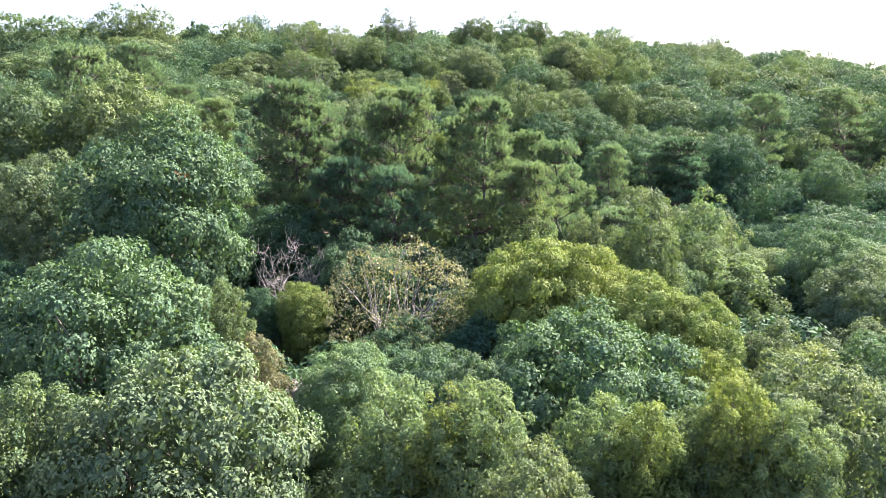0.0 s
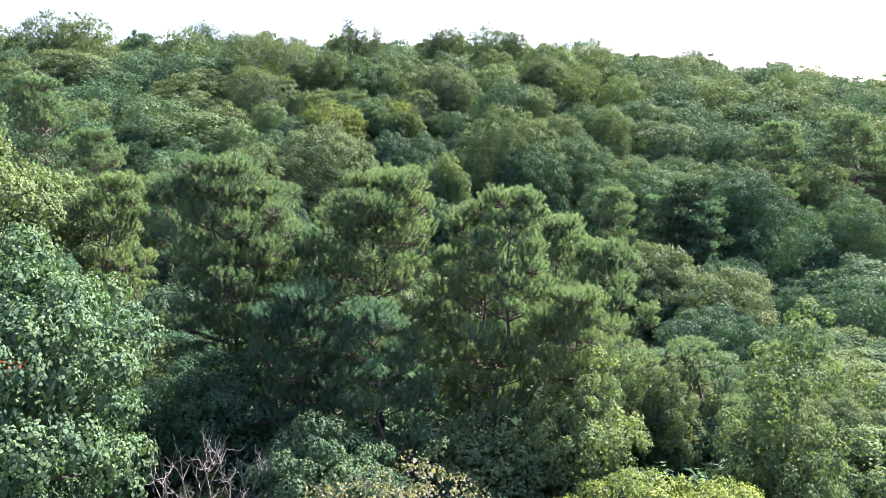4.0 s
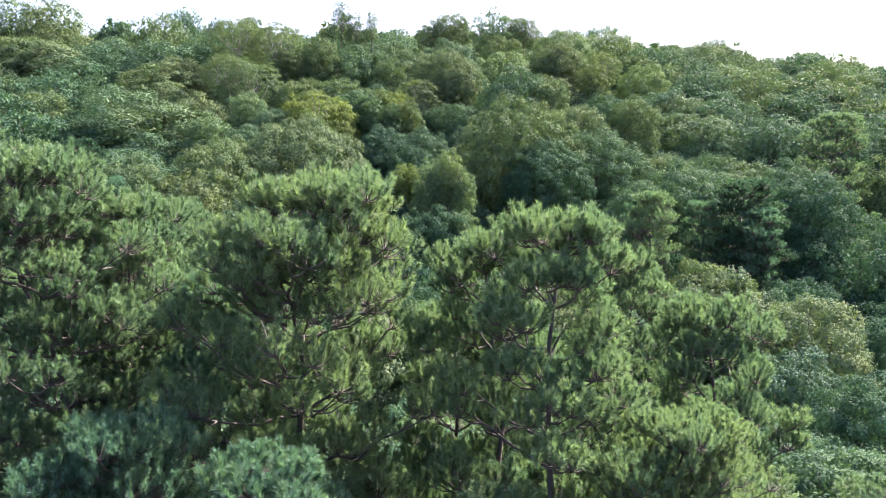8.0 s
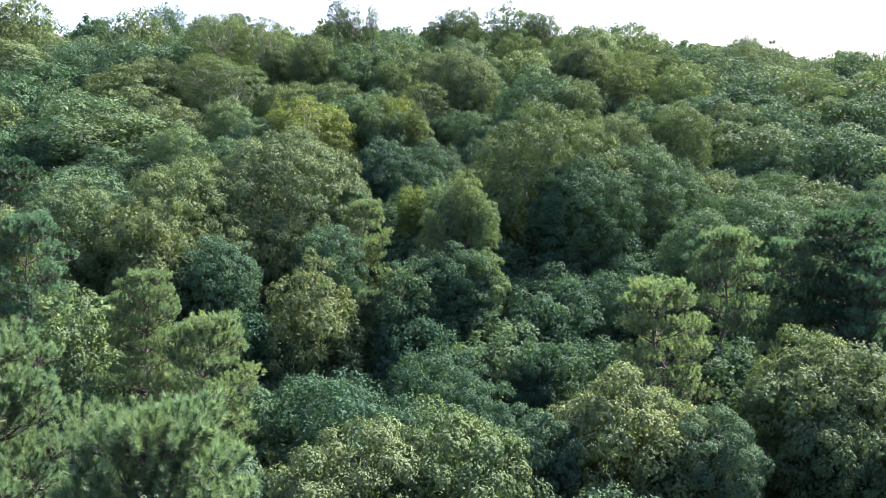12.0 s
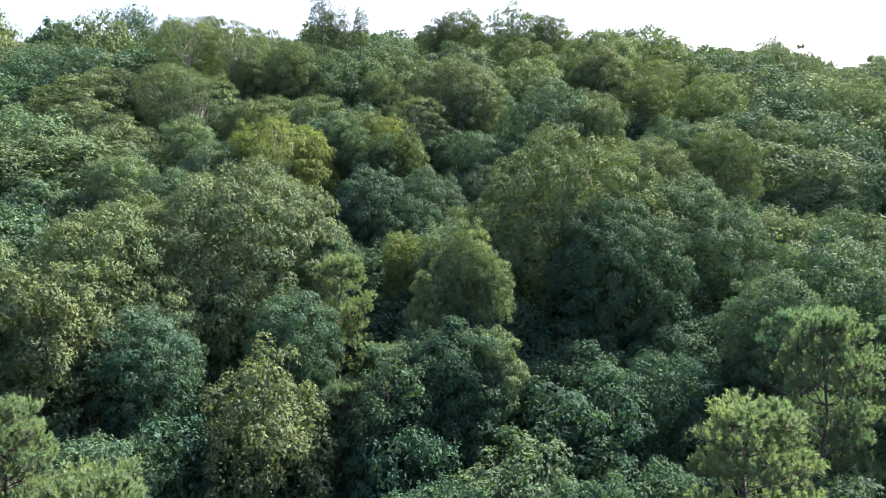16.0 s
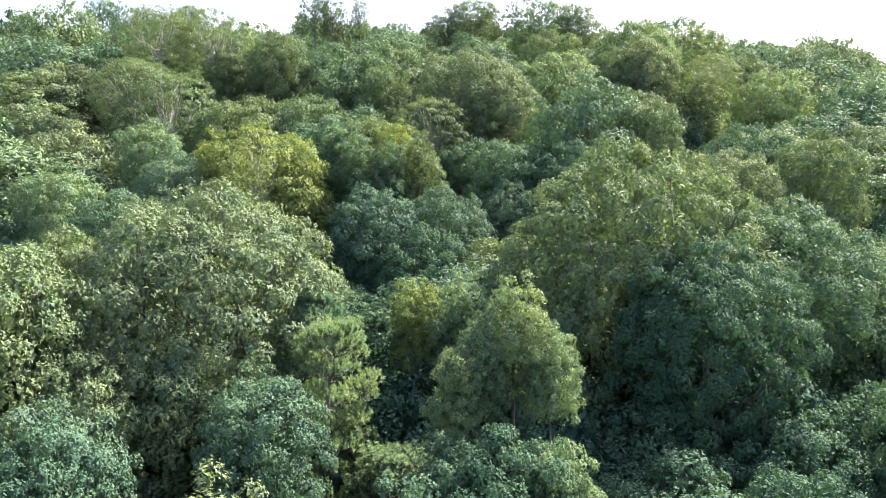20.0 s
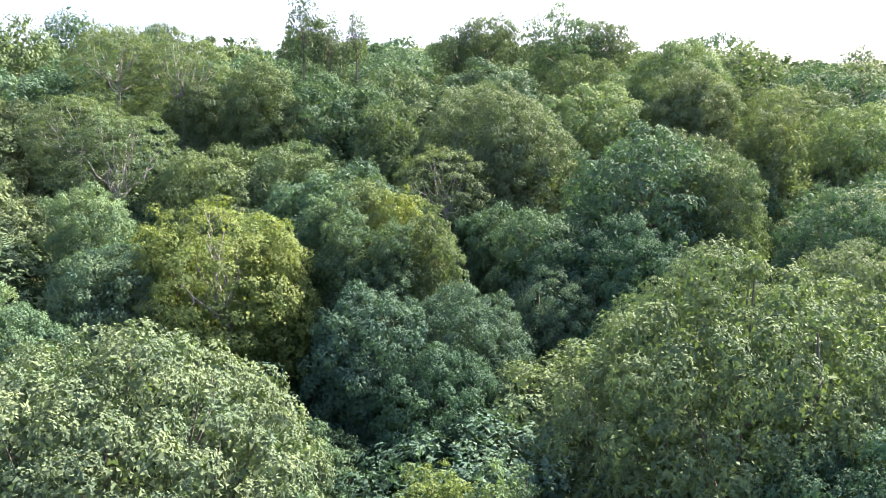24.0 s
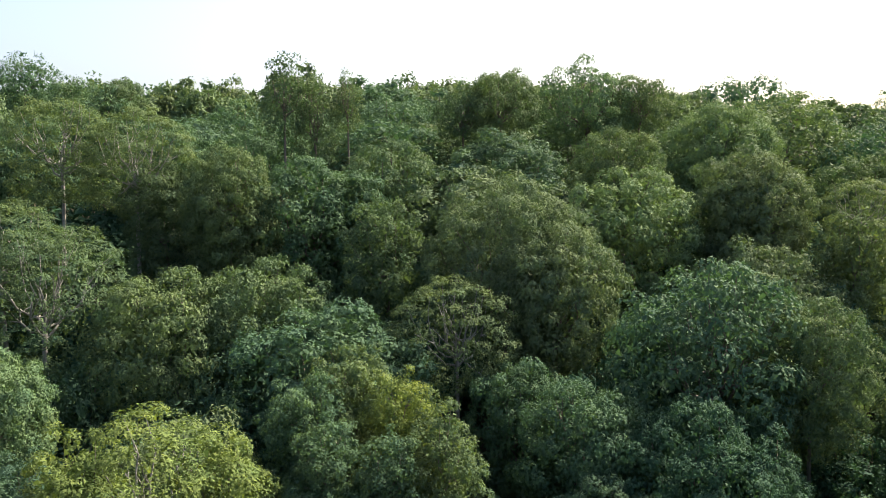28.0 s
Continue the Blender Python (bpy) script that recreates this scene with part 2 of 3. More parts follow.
def broadleaf(name, seed, radius, height, leaf, material, tuft=0.3, per=24, deep=1.7, billow=(0.36, 0.5), size=(0.14, 0.24), apart=1.45, lump=0.12, ragged=0.1, squash=0.75, gap=0.0, shoots=0.0, droop=0.15, limbs=5, bark=BARK, corners=4, peak=0.85, taper=0.3, within=0.35, stray=0.35, cover=1.0, under=-0.1, level=0.15):
    """A tree with a billowing crown: a domed outline of large billows, set with rounded clumps that carry rosettes of leaves, dark within."""
    rng = np.random.default_rng(seed)
    thing = new(name)
    rise, fall = peak * radius, max(0.05, deep - peak) * radius
    mid = np.array([0, 0, height - rise])
    # billows inside the outline: over the dome and down the sides
    m = 500
    side = rng.random(m) < fall / (fall + rise)
    a, h = rng.uniform(0, 2 * np.pi, m), rng.random(m)
    h[0], side[0] = 0.97, False
    wide = np.where(side, 1 - taper * h ** 2, np.sqrt(1 - h ** 2)) * radius
    outline = np.stack([np.cos(a) * wide, np.sin(a) * wide, np.where(side, -h * fall, h * rise)], 1)
    outline *= 1 + lump * rng.uniform(-1.3, 0.7, (m, 1))
    big_way = unit(outline * np.where(side[:, None], [1, 1, 0.15], [1, 1, radius / rise]))
    br = rng.uniform(*billow, m) * radius
    pick = spaced(outline, br * 0.95, 60)
    outline, big_way, br = outline[pick], big_way[pick], br[pick]
    heart = outline - big_way * (br * 0.95)[:, None]
    # clumps over the billows
    m = 2600
    q = rng.integers(0, len(pick), m)
    out = unit(sphere_ways(rng, m) + big_way[q] * 0.5 + [0, 0, 0.25])
    spot = heart[q] + out * br[q][:, None]
    free = np.ones(m, bool)
    for n in range(len(pick)):
        free &= (q == n) | (np.sum((spot - heart[n]) ** 2, 1) > (0.93 * br[n]) ** 2)
    spot, out = spot[free], out[free]
    cr = rng.uniform(*size, len(spot)) * radius
    pick = spaced(spot, cr * apart, 300)
    spot, out, cr = spot[pick], out[pick], cr[pick]
    centre = spot - out * (cr * rng.uniform(-0.55, 0.5, len(pick)))[:, None] + rng.normal(size=(len(pick), 3)) * ragged * radius * [0.5, 0.5, 0.7]
    pole = unit(out * 0.8 + [0, 0, 0.6])
    k = len(pick)
    # rosettes over each clump
    every = (4 * np.pi * cr ** 2 / (3.6 * tuft ** 2) * cover).astype(int) + 6
    which = np.repeat(np.arange(k), every)
    i = np.concatenate([np.arange(n) + 0.5 for n in every])
    zz = 1 - 2 * i / every[which]
    an = i * 2.39996 + rng.random(k)[which] * 6
    rr = np.sqrt(1 - zz ** 2)
    way = unit(np.stack([rr * np.cos(an), rr * np.sin(an), zz], 1) + rng.normal(size=(len(i), 3)) * 0.12)
    at = centre[which] + way * (cr[which] * rng.uniform(0.86, 1.1, len(i)))[:, None] * [1, 1, squash]
    ok = np.sum(way * pole[which], 1) > under + rng.normal(size=len(i)) * 0.15
    for n in range(k):
        ok &= (which == n) | (np.sum(((at - centre[n]) / [1, 1, squash]) ** 2, 1) > (0.75 * cr[n]) ** 2)
    ok &= rng.random(len(i)) > gap
    at, way, which = at[ok], way[ok], which[ok]
    n = len(at)
    face = unit(way * 0.8 + out[which] * 0.45 + [0, 0, 0.1])
    tr = tuft * rng.uniform(0.6, 1.25, n)
    # leaves of each rosette
    j = np.repeat(np.arange(n), per)
    c = len(j)
    f = face[j]
    t1 = unit(np.cross(f, np.where(np.abs(f[:, 2:3]) > 0.8, [[1.0, 0, 0]], [[0, 0, 1.0]])))
    t2 = np.cross(f, t1)
    b = rng.uniform(0, 2 * np.pi, c)[:, None]
    rho = np.sqrt(rng.random(c))[:, None]
    flat_way = t1 * np.cos(b) + t2 * np.sin(b)
    place = at[j] + flat_way * rho * tr[j][:, None] * 0.9 + f * tr[j][:, None] * (0.95 * (1 - rho ** 2) + rng.normal(size=(c, 1)) * 0.15)
    if shoots:
        long = (shoots * rng.random(n) ** 2)[j][:, None] * rng.random((c, 1))
        place = at[j] + (place - at[j]) * (1 - 0.6 * long / (shoots + 1e-6)) + unit(f * 0.5 + [0, 0, 1]) * long
    axis = flat_way * (0.35 + rho) + f * 0.25 - np.array([0, 0, droop]) + rng.normal(size=(c, 3)) * 0.3
    nrm = f * 0.95 + flat_way * rho * 0.4 + np.array([0, 0, level]) + rng.normal(size=(c, 3)) * stray
    pieces = [blades(rng, mid + place - unit(axis) * leaf * 0.4, nrm, axis, leaf, leaf * 0.62, corners=corners)]
    # leaves behind them, in the shade
    q = rng.integers(0, k, int(c * within * 0.7))
    deep_way = unit(sphere_ways(rng, len(q)) + out[q] * 0.4)
    back = centre[q] + deep_way * (cr[q] * rng.uniform(0.35, 0.72, len(q)))[:, None] * [1, 1, squash]
    w = rng.integers(0, len(heart), len(q))
    core = heart[w] + deep_way * (br[w] * rng.uniform(0.62, 0.82, len(q)))[:, None]
    back = np.where(rng.random((len(q), 1)) < 0.6, core, back)
    pieces.append(blades(rng, mid + back, deep_way + rng.normal(size=(len(q), 3)) * 0.5, sphere_ways(rng, len(q)), leaf * 2.0, leaf * 1.5, corners=corners))
    v, faces = joined(pieces)
    fork = max(0.8, height - deep * radius * 0.75)
    thing["fork"] = fork
    high = np.argsort(-centre[:, 2] + rng.normal(size=k) * radius * 0.5)
    stems(thing, rng, fork, [mid + centre[e] for e in high[:limbs]], bark, 0.02 * height)
    part("crown", mesh_from("crown", v, faces, material), thing)
    return thing


def pine(name, seed, radius, height, needles, length, low=0.3, width=0.012, whorls=9, each=4, brush=0.3, full=8, pads=3):
    """A pitch pine: crooked trunk, whorls of rising limbs, and round pads of needle brushes towards their ends."""
    rng = np.random.default_rng(seed)
    thing = new(name)
    thing["fork"] = height * 0.95
    spine = bent(rng, (0, 0, -0.6), (rng.normal() * 0.5, rng.normal() * 0.5, height * 0.96), 12, 0.09)
    v, f = tube(spine, np.linspace(0.019 * height, 0.003 * height, 12), 8)
    part("trunk", mesh_from("trunk", v, f, PINE_BARK, True), thing)
    seats, ways, longs = [], [], []

    def pad_of(pieces, pad, wide, lean, count):
        """Brushes that radiate from the end of a twig."""
        for e in range(count):
            z = 1 - 1.25 * (e + 0.5) / count
            ang, r_ = e * 2.4 + rng.random() * 0.8, math.sqrt(max(0.0, 1 - z * z))
            go = unit(np.array([math.cos(ang) * r_, math.sin(ang) * r_, z * 0.8 + 0.25]) + lean * 0.45)
            off = go * wide * rng.uniform(0.55, 1.05) * [1, 1, 0.75]
            seats.append(pad + off)
            ways.append(unit(go + [0, 0, 0.6]))
            longs.append(brush * rng.uniform(0.7, 1.3))
            pieces.append(tube(bent(rng, pad, pad + off, 3, 0.05), np.linspace(0.0013 * height, 0.0008 * height, 3), 3))

    for w in range(whorls):
        h = low + (0.96 - low) * (w + rng.uniform(-0.3, 0.3) * (0 < w < whorls - 1)) / (whorls - 1)
        k = (h - low) / (0.96 - low)
        root = np.array([np.interp(h * height, spine[:, 2], spine[:, c]) for c in (0, 1)] + [h * height])
        reach = radius * (0.62 + 0.38 * math.sin(min(1, k * 2.0 + 0.25) * 1.57)) * math.sqrt(max(0.06, 1 - k ** 2.2))
        pieces = []
        for b in range(each):
            a = (b + rng.uniform(0, 0.8)) / each * 6.283 + w * 1.9
            ln = reach * rng.uniform(0.55, 1.12)
            end = root + np.array([math.cos(a) * ln, math.sin(a) * ln, ln * (rng.uniform(-0.12, 0.25) + 0.1 + 0.5 * k)])
            line = bent(rng, root, end, 6, 0.1, 0.03)
            pieces.append(tube(line, np.linspace(0.0042 * height * (1.15 - 0.6 * k), 0.0014 * height, 6), 5))
            for p_ in range(pads):
                q = 1.0 - p_ * 0.25 - 0.1 * rng.random() * (p_ > 0)
                t = max(0.3, q) * 4.999
                p = line[int(t)] * (1 - t % 1) + line[int(t) + 1] * (t % 1)
                turn_ = a + (0.95 if p_ % 2 else -0.95) * (p_ > 0) + rng.normal() * 0.3
                away = np.array([math.cos(turn_), math.sin(turn_), 0.3])
                pad = p + away * radius * (0.02 if p_ == 0 else rng.uniform(0.12, 0.28))
                pieces.append(tube(bent(rng, p, pad, 3, 0.05), np.linspace(0.0022 * height, 0.001 * height, 3), 4))
                pad_of(pieces, pad, radius * rng.uniform(0.13, 0.21), away, full)
        if w == whorls - 1:
            pad_of(pieces, spine[-1], radius * 0.14, np.array([0, 0, 1.0]), full + 3)
        v, f = joined(pieces)
        part("branch", mesh_from("branch", v, f, PINE_BARK, True), thing)
    seats, ways, longs = np.array(seats), np.array(ways), np.array(longs)
    k = np.repeat(np.arange(len(seats)), needles)
    n = len(k)
    along = rng.random((n, 1)) ** 0.8
    around = sphere_ways(rng, n)
    around = unit(around - ways[k] * np.sum(around * ways[k], 1, keepdims=True))
    spread_ = unit(around * (1.35 - 0.6 * along) + ways[k] * 0.75 + rng.normal(size=(n, 3)) * 0.12)
    base = seats[k] + ways[k] * along * longs[k][:, None]
    tip = base + spread_ * length * rng.uniform(0.8, 1.15, (n, 1))
    broad = unit(np.cross(spread_, around + rng.normal(size=(n, 3)) * 0.4)) * width / 2
    v = np.stack([base - broad, base + broad, tip], 1).reshape(-1, 3)
    part("needles", mesh_from("needles", v, np.arange(n * 3).reshape(-1, 3), NEEDLE), thing)
    return thing


def twiggy(name, seed, radius, height, bark, leaf_count=0, leaf=0.12, forks=7):
    """A dead or nearly bare small tree: many crooked grey branches, with few leaves or none."""
    rng = np.random.default_rng(seed)
    thing = new(name)
    thing["fork"] = height * 0.3
    v, f = tube(bent(rng, (0, 0, -0.5), (0.1, 0, height * 0.3), 5, 0.06), np.linspace(0.09, 0.06, 5), 7)
    part("trunk", mesh_from("trunk", v, f, bark, True), thing)
    ends = []
    for b in range(forks):
        a = b * 2.4 + rng.random()
        u = radius * rng.uniform(0.4, 1.0)
        tip = np.array([math.cos(a) * u, math.sin(a) * u, height * rng.uniform(0.75, 1.0) - 0.25 * u])
        line = bent(rng, (0.1 * rng.random(), 0, height * rng.uniform(0.15, 0.3)), tip, 8, 0.16)
        pieces = [tube(line, np.linspace(0.034, 0.008, 8), 5)]
        for s in range(9):
            k = rng.integers(2, 8)
            to = line[k] + (sphere_ways(rng, 1)[0] + [0, 0, 0.35] + unit(tip) * 0.5) * radius * rng.uniform(0.2, 0.45)
            sub = bent(rng, line[k], to, 5, 0.15)
            pieces.append(tube(sub, np.linspace(0.012, 0.004, 5), 4))
            for _ in range(2):
                q = rng.integers(1, 5)
                end = sub[q] + (sphere_ways(rng, 1)[0] + [0, 0, 0.3]) * radius * 0.18
                pieces.append(tube(bent(rng, sub[q], end, 3, 0.1), np.linspace(0.009, 0.004, 3), 4))
                ends.append(end)
            ends.append(to)
        v, f = joined(pieces)
        part("limb", mesh_from("limb", v, f, bark, True), thing)
    if leaf_count:
        ends = np.array([e for e in ends if e[2] > 0.62 * height])
        k = rng.integers(0, len(ends), leaf_count)
        at = ends[k] + rng.normal(size=(leaf_count, 3)) * 0.34
        v, f = blades(rng, at, sphere_ways(rng, leaf_count) + [0, 0, 0.8], sphere_ways(rng, leaf_count), leaf, leaf * 0.55)
        part("crown", mesh_from("crown", v, f, SOFT_LEAF), thing)
    return thing


PROTO = {}  # kind -> list of (thing, radius, height)


def proto(kind, things):
    PROTO[kind] = things


proto("oak", [(broadleaf("oak_tree", s, 3.2, 7.0, 0.115, LEAF, tuft=0.14, per=9, deep=2.0, size=z, lump=0.16, ragged=0.05, stray=0.26), 3.2, 7.0) for s, z in ((1, (0.13, 0.24)), (2, (0.12, 0.2)), (3, (0.15, 0.26)), (35, (0.13, 0.22)))])
proto("big_oak", [(broadleaf("oak_tree", s, 5.5, 12.5, 0.115, LEAF, tuft=0.17, per=13, deep=2.0, billow=(0.26, 0.4), size=z, lump=0.08, ragged=0.02, limbs=8, corners=3, squash=0.8), 5.5, 12.5) for s, z in ((4, (0.08, 0.15)), (5, (0.09, 0.16)))])
proto("mid_oak", [(broadleaf("oak_tree", s, 3.6, 8.4, 0.135, LEAF, tuft=0.17, per=9, deep=2.1, size=z, lump=0.14, ragged=0.04, corners=3), 3.6, 8.4) for s, z in ((6, (0.13, 0.24)), (7, (0.12, 0.2)), (8, (0.15, 0.26)), (30, (0.13, 0.22)))])
proto("lite_oak", [(broadleaf("oak_tree", s, 3.6, 8.4, 0.16, LEAF, tuft=0.19, per=6, deep=2.1, size=(0.14, 0.24), lump=0.14, ragged=0.04, corners=3, limbs=3), 3.6, 8.4) for s in (31, 32, 33)])
proto("far_oak", [(broadleaf("oak_tree", s, 3.6, 8.4, 0.22, LEAF, tuft=0.26, per=4, deep=1.7, size=(0.16, 0.26), lump=0.14, ragged=0.05, corners=3, limbs=2), 3.6, 8.4) for s in (9, 10, 11)])
proto("maple", [(broadleaf("maple_tree", s, 2.4, 6.4, 0.105, SOFT_LEAF, tuft=0.12, per=7, deep=2.4, billow=(0.24, 0.4), size=(0.12, 0.2), apart=1.7, lump=0.38, ragged=0.12, shoots=0.12, level=0.5, droop=0.0, peak=1.5, stray=0.32, squash=0.95), 2.4, 6.4) for s in (12, 13, 40)])
proto("mid_maple", [(broadleaf("maple_tree", s, 2.4, 6.4, 0.125, SOFT_LEAF, tuft=0.13, per=6, deep=2.4, billow=(0.24, 0.4), size=(0.12, 0.2), apart=1.7, lump=0.38, ragged=0.12, shoots=0.12, level=0.5, droop=0.0, corners=3, peak=1.5, stray=0.32, squash=0.95), 2.4, 6.4) for s in (14, 15, 41)])
proto("beech", [(broadleaf("beech_tree", s, 4.0, 8.0, 0.12, SOFT_LEAF, tuft=0.14, per=6, deep=1.35, billow=(0.28, 0.42), size=(0.1, 0.19), apart=1.2, lump=0.16, ragged=0.06, squash=0.45, droop=-0.05, level=0.8, corners=3, limbs=13, bark=PALE_BARK, within=0.05, under=0.05, peak=0.8), 4.0, 8.0) for s in (16, 17, 42)])
proto("pine", [(pine("pitch_pine", s, 2.6, 11.0, 140, 0.16, width=0.018, low=0.3, whorls=10, full=11), 2.6, 11.0) for s in (18, 19, 20)])
proto("big_pine", [(pine("pitch_pine", s, 3.6, 11.0, 130, 0.16, width=0.018, low=0.28, whorls=10, each=5, full=11, pads=5), 3.6, 11.0) for s in (43, 44)])
proto("mid_pine", [(pine("pitch_pine", s, 2.6, 10.0, 60, 0.17, width=0.036, low=0.16, whorls=11, each=5), 2.6, 10.0) for s in (21, 22)])
proto("open_oak", [(broadleaf("oak_tree", s, 3.6, 8.0, 0.17, LEAF, tuft=0.17, per=6, deep=1.4, billow=(0.2, 0.32), size=(0.12, 0.2), ragged=0.05, lump=0.2, limbs=14, corners=3, within=0.06, under=-0.05, squash=0.65), 3.6, 8.0) for s in (23, 34)])
proto("dead", [(twiggy("dead_tree", 24, 2.2, 5.5, DEAD_BARK), 2.2, 5.5)])
proto("bare", [(broadleaf("dying_maple", 25, 3.0, 5.6, 0.1, SOFT_LEAF, tuft=0.13, per=3, deep=1.4, size=(0.12, 0.22), apart=1.3, gap=0.25, squash=0.5, limbs=15, bark=DEAD_BARK, within=0.04, under=0.0, stray=0.5), 3.0, 5.6)])
proto("spire", [(broadleaf("oak_tree", s, 1.5, 6.0, 0.16, LEAF, tuft=0.13, per=3, deep=3.0, billow=(0.3, 0.42), size=(0.15, 0.26), apart=1.4, peak=2.6, lump=0.3, ragged=0.15, gap=0.15, shoots=0.35, limbs=10, corners=3, within=0.03, stray=0.6), 1.5, 6.0) for s in (26, 27)])
proto("ridge_oak", [(broadleaf("oak_tree", s, 3.6, 8.0, 0.36, LEAF, tuft=0.25, per=3, deep=1.5, size=(0.15, 0.26), corners=3, limbs=1), 3.6, 8.0) for s in (36, 37)])
proto("near_bush", [(broadleaf("bush", s, 2.0, 3.4, 0.22, LEAF, tuft=0.20, per=3, deep=1.4, size=(0.2, 0.32), corners=3, limbs=2), 2.0, 3.4) for s in (38, 39)])
proto("bush", [(broadleaf("bush", s, 2.0, 3.4, 0.26, LEAF, tuft=0.26, per=3, deep=1.4, size=(0.25, 0.36), corners=3, limbs=1), 2.0, 3.4) for s in (28, 29)])
TINTS = {
    "deep": (0.040, 0.086, 0.059), "green": (0.062, 0.114, 0.073), "blue": (0.058, 0.106, 0.076), "bright": (0.106, 0.166, 0.091),
    "pale": (0.094, 0.136, 0.08), "yellow": (0.132, 0.168, 0.071), "olive": (0.082, 0.127, 0.070), "rust": (0.125, 0.130, 0.086),
    "pine": (0.122, 0.190, 0.113), "bluepine": (0.088, 0.165, 0.117), "cream": (0.142, 0.158, 0.121), "lime": (0.116, 0.164, 0.06),
}
LABELS = {
    "oak": ("oak", "woodland oaks"), "big_oak": ("oak", "large oaks"), "mid_oak": ("oak", "woodland oaks"), "far_oak": ("oak", "oaks along the ridge"), "lite_oak": ("oak", "woodland oaks"),
    "open_oak": ("oak", "woodland oaks"), "maple": ("maple", "young maples"), "mid_maple": ("maple", "young maples"), "beech": ("beech", "beeches"), "pine": ("pine", "pitch pines"), "big_pine": ("pine", "pitch pines"), "mid_pine": ("pine", "pitch pines"),
    "dead": ("dead tree", "dead trees"), "bare": ("dying tree", "dead trees"), "spire": ("oak", "woodland oaks"),
}
WORDS = {
    "deep": "dark green", "green": "mid-green", "blue": "bluish green", "bright": "bright green", "pale": "pale silvery green", "yellow": "yellow-green", "olive": "olive green", "rust": "pale rust-brown", "pine": "grey-green", "cream": "pale cream", "bluepine": "bluish green", "lime": "fresh yellow-green",
}
SHAPES = {
    "oak": "oak with a rounded billowing crown in the wood", "big_oak": "large oak with a broad domed crown", "mid_oak": "oak with a clumped crown on the wooded slope", "far_oak": "oak of the closed canopy on the ridge", "lite_oak": "oak with a clumped crown on the wooded slope",
    "open_oak": "oak with an open crown against the sky", "maple": "young maple with upright leafy sprays", "mid_maple": "slender maple in the hollow", "beech": "beech with leaves in flat layered sprays", "pine": "pitch pine with a crooked trunk and tufted needles", "big_pine": "broad pitch pine with a crooked trunk and tufted needles", "mid_pine": "pitch pine with dense needles on the slope",
    "dead": "leafless dead tree with crooked grey branches", "bare": "dying maple with bare twigs and few leaves", "spire": "thin sparse oak that stands above the ridge",
}
SPOTS = []
tree_rng = random.Random(7)


def tree(kind, x, y, top, radius, tint="green", turn=None):
    """Sets out one tree: where it stands, the height of its top and the radius of its crown."""
    source, r0, h0 = PROTO[kind][tree_rng.randrange(len(PROTO[kind]))]
    foot = land(x, y)
    tall = max(2.0, top - foot)
    s = radius / r0
    up = min(tall / h0, s * (1.25 if "pine" in kind else 1.2))
    lift, fork = tall - h0 * up, source["fork"]
    made = copy_thing(source, pose(x, y, foot, 0, 0, tree_rng.uniform(0, 360) if turn is None else turn))
    made.name = source.name.split(".")[0]
    for o in made.children:
        if o.name.startswith("trunk"):
            o.scale, o.location = (s, s, up + lift / fork), (0, 0, 0)
        else:
            o.scale, o.location = (s, s, up), (0, 0, lift)
        if o.name.startswith(("crown", "needles")):
            o.color = (*TINTS[tint], 1)
    category, group = LABELS[kind]
    word = WORDS[tint]
    tagged(made, word + " " + SHAPES[kind] if kind not in ("dead",) else SHAPES[kind], category, group)
    SPOTS.append((x, y, radius))
    return made


# ---- ground ----
def ground_sheet():
    xs = np.concatenate([-np.geomspace(120, 3500, 12)[::-1], np.arange(-117, 118, 3.0), np.geomspace(120, 3500, 12)])
    ys = np.concatenate([-np.geomspace(60, 3500, 10)[::-1], np.arange(-57, 223, 3.0), np.geomspace(225, 4000, 14)])
    v = np.array([(x, y, land(x, y)) for y in ys for x in xs])
    i, j = np.meshgrid(np.arange(len(ys) - 1), np.arange(len(xs) - 1), indexing="ij")
    n = len(xs)
    f = np.stack([i * n + j, i * n + j + 1, (i + 1) * n + j + 1, (i + 1) * n + j], -1).reshape(-1, 4)
    tagged(new("ground", mesh_from("ground", v, f, SOIL, True)), "dark leaf litter and soil under the trees", "ground", kind="structure")


ground_sheet()
# ---- the trees one by one ----
knoll_oak = tree("oak", -12.4, 36.8, 19.6, 3.7, "green")
tree("oak", -11.0, 27.0, 15.3, 3.3, "green")
tree("oak", -5.6, 18.0, 13.8, 2.7, "pale")
tree("maple", -8.9, 17.5, 13.2, 1.2, "olive")
tree("oak", -2.6, 22.5, 13.2, 1.3, "bright")
tree("maple", -1.2, 19.0, 12.9, 1.2, "bright")
tree("maple", 0.1, 18.5, 12.6, 1.0, "lime")
tree("maple", 0.8, 18.0, 13.1, 1.0, "bright")
tree("maple", 4.4, 40.8, 15.6, 1.9, "bright")
tree("oak", 3.4, 32.0, 15.2, 2.1, "lime")
tree("oak", 5.6, 32.5, 15.0, 2.0, "lime")
tree("oak", 7.7, 31.0, 13.9, 1.9, "lime")
tree("oak", 9.1, 30.0, 13.4, 1.6, "lime")
tree("oak", 4.5, 25.7, 13.5, 3.0, "green")
tree("oak", 0.5, 25.4, 12.4, 1.6, "blue")
tree("maple", 3.7, 20.0, 12.3, 1.1, "bright")
tree("maple", 4.8, 19.5, 12.3, 1.0, "lime")
tree("maple", 1.8, 15.5, 12.6, 1.0, "pale")
tree("maple", 6.3, 20.0, 11.9, 1.0, "olive")
tree("maple", 7.2, 19.5, 12.9, 1.0, "lime")
tree("maple", 8.1, 19.0, 12.5, 1.0, "bright")
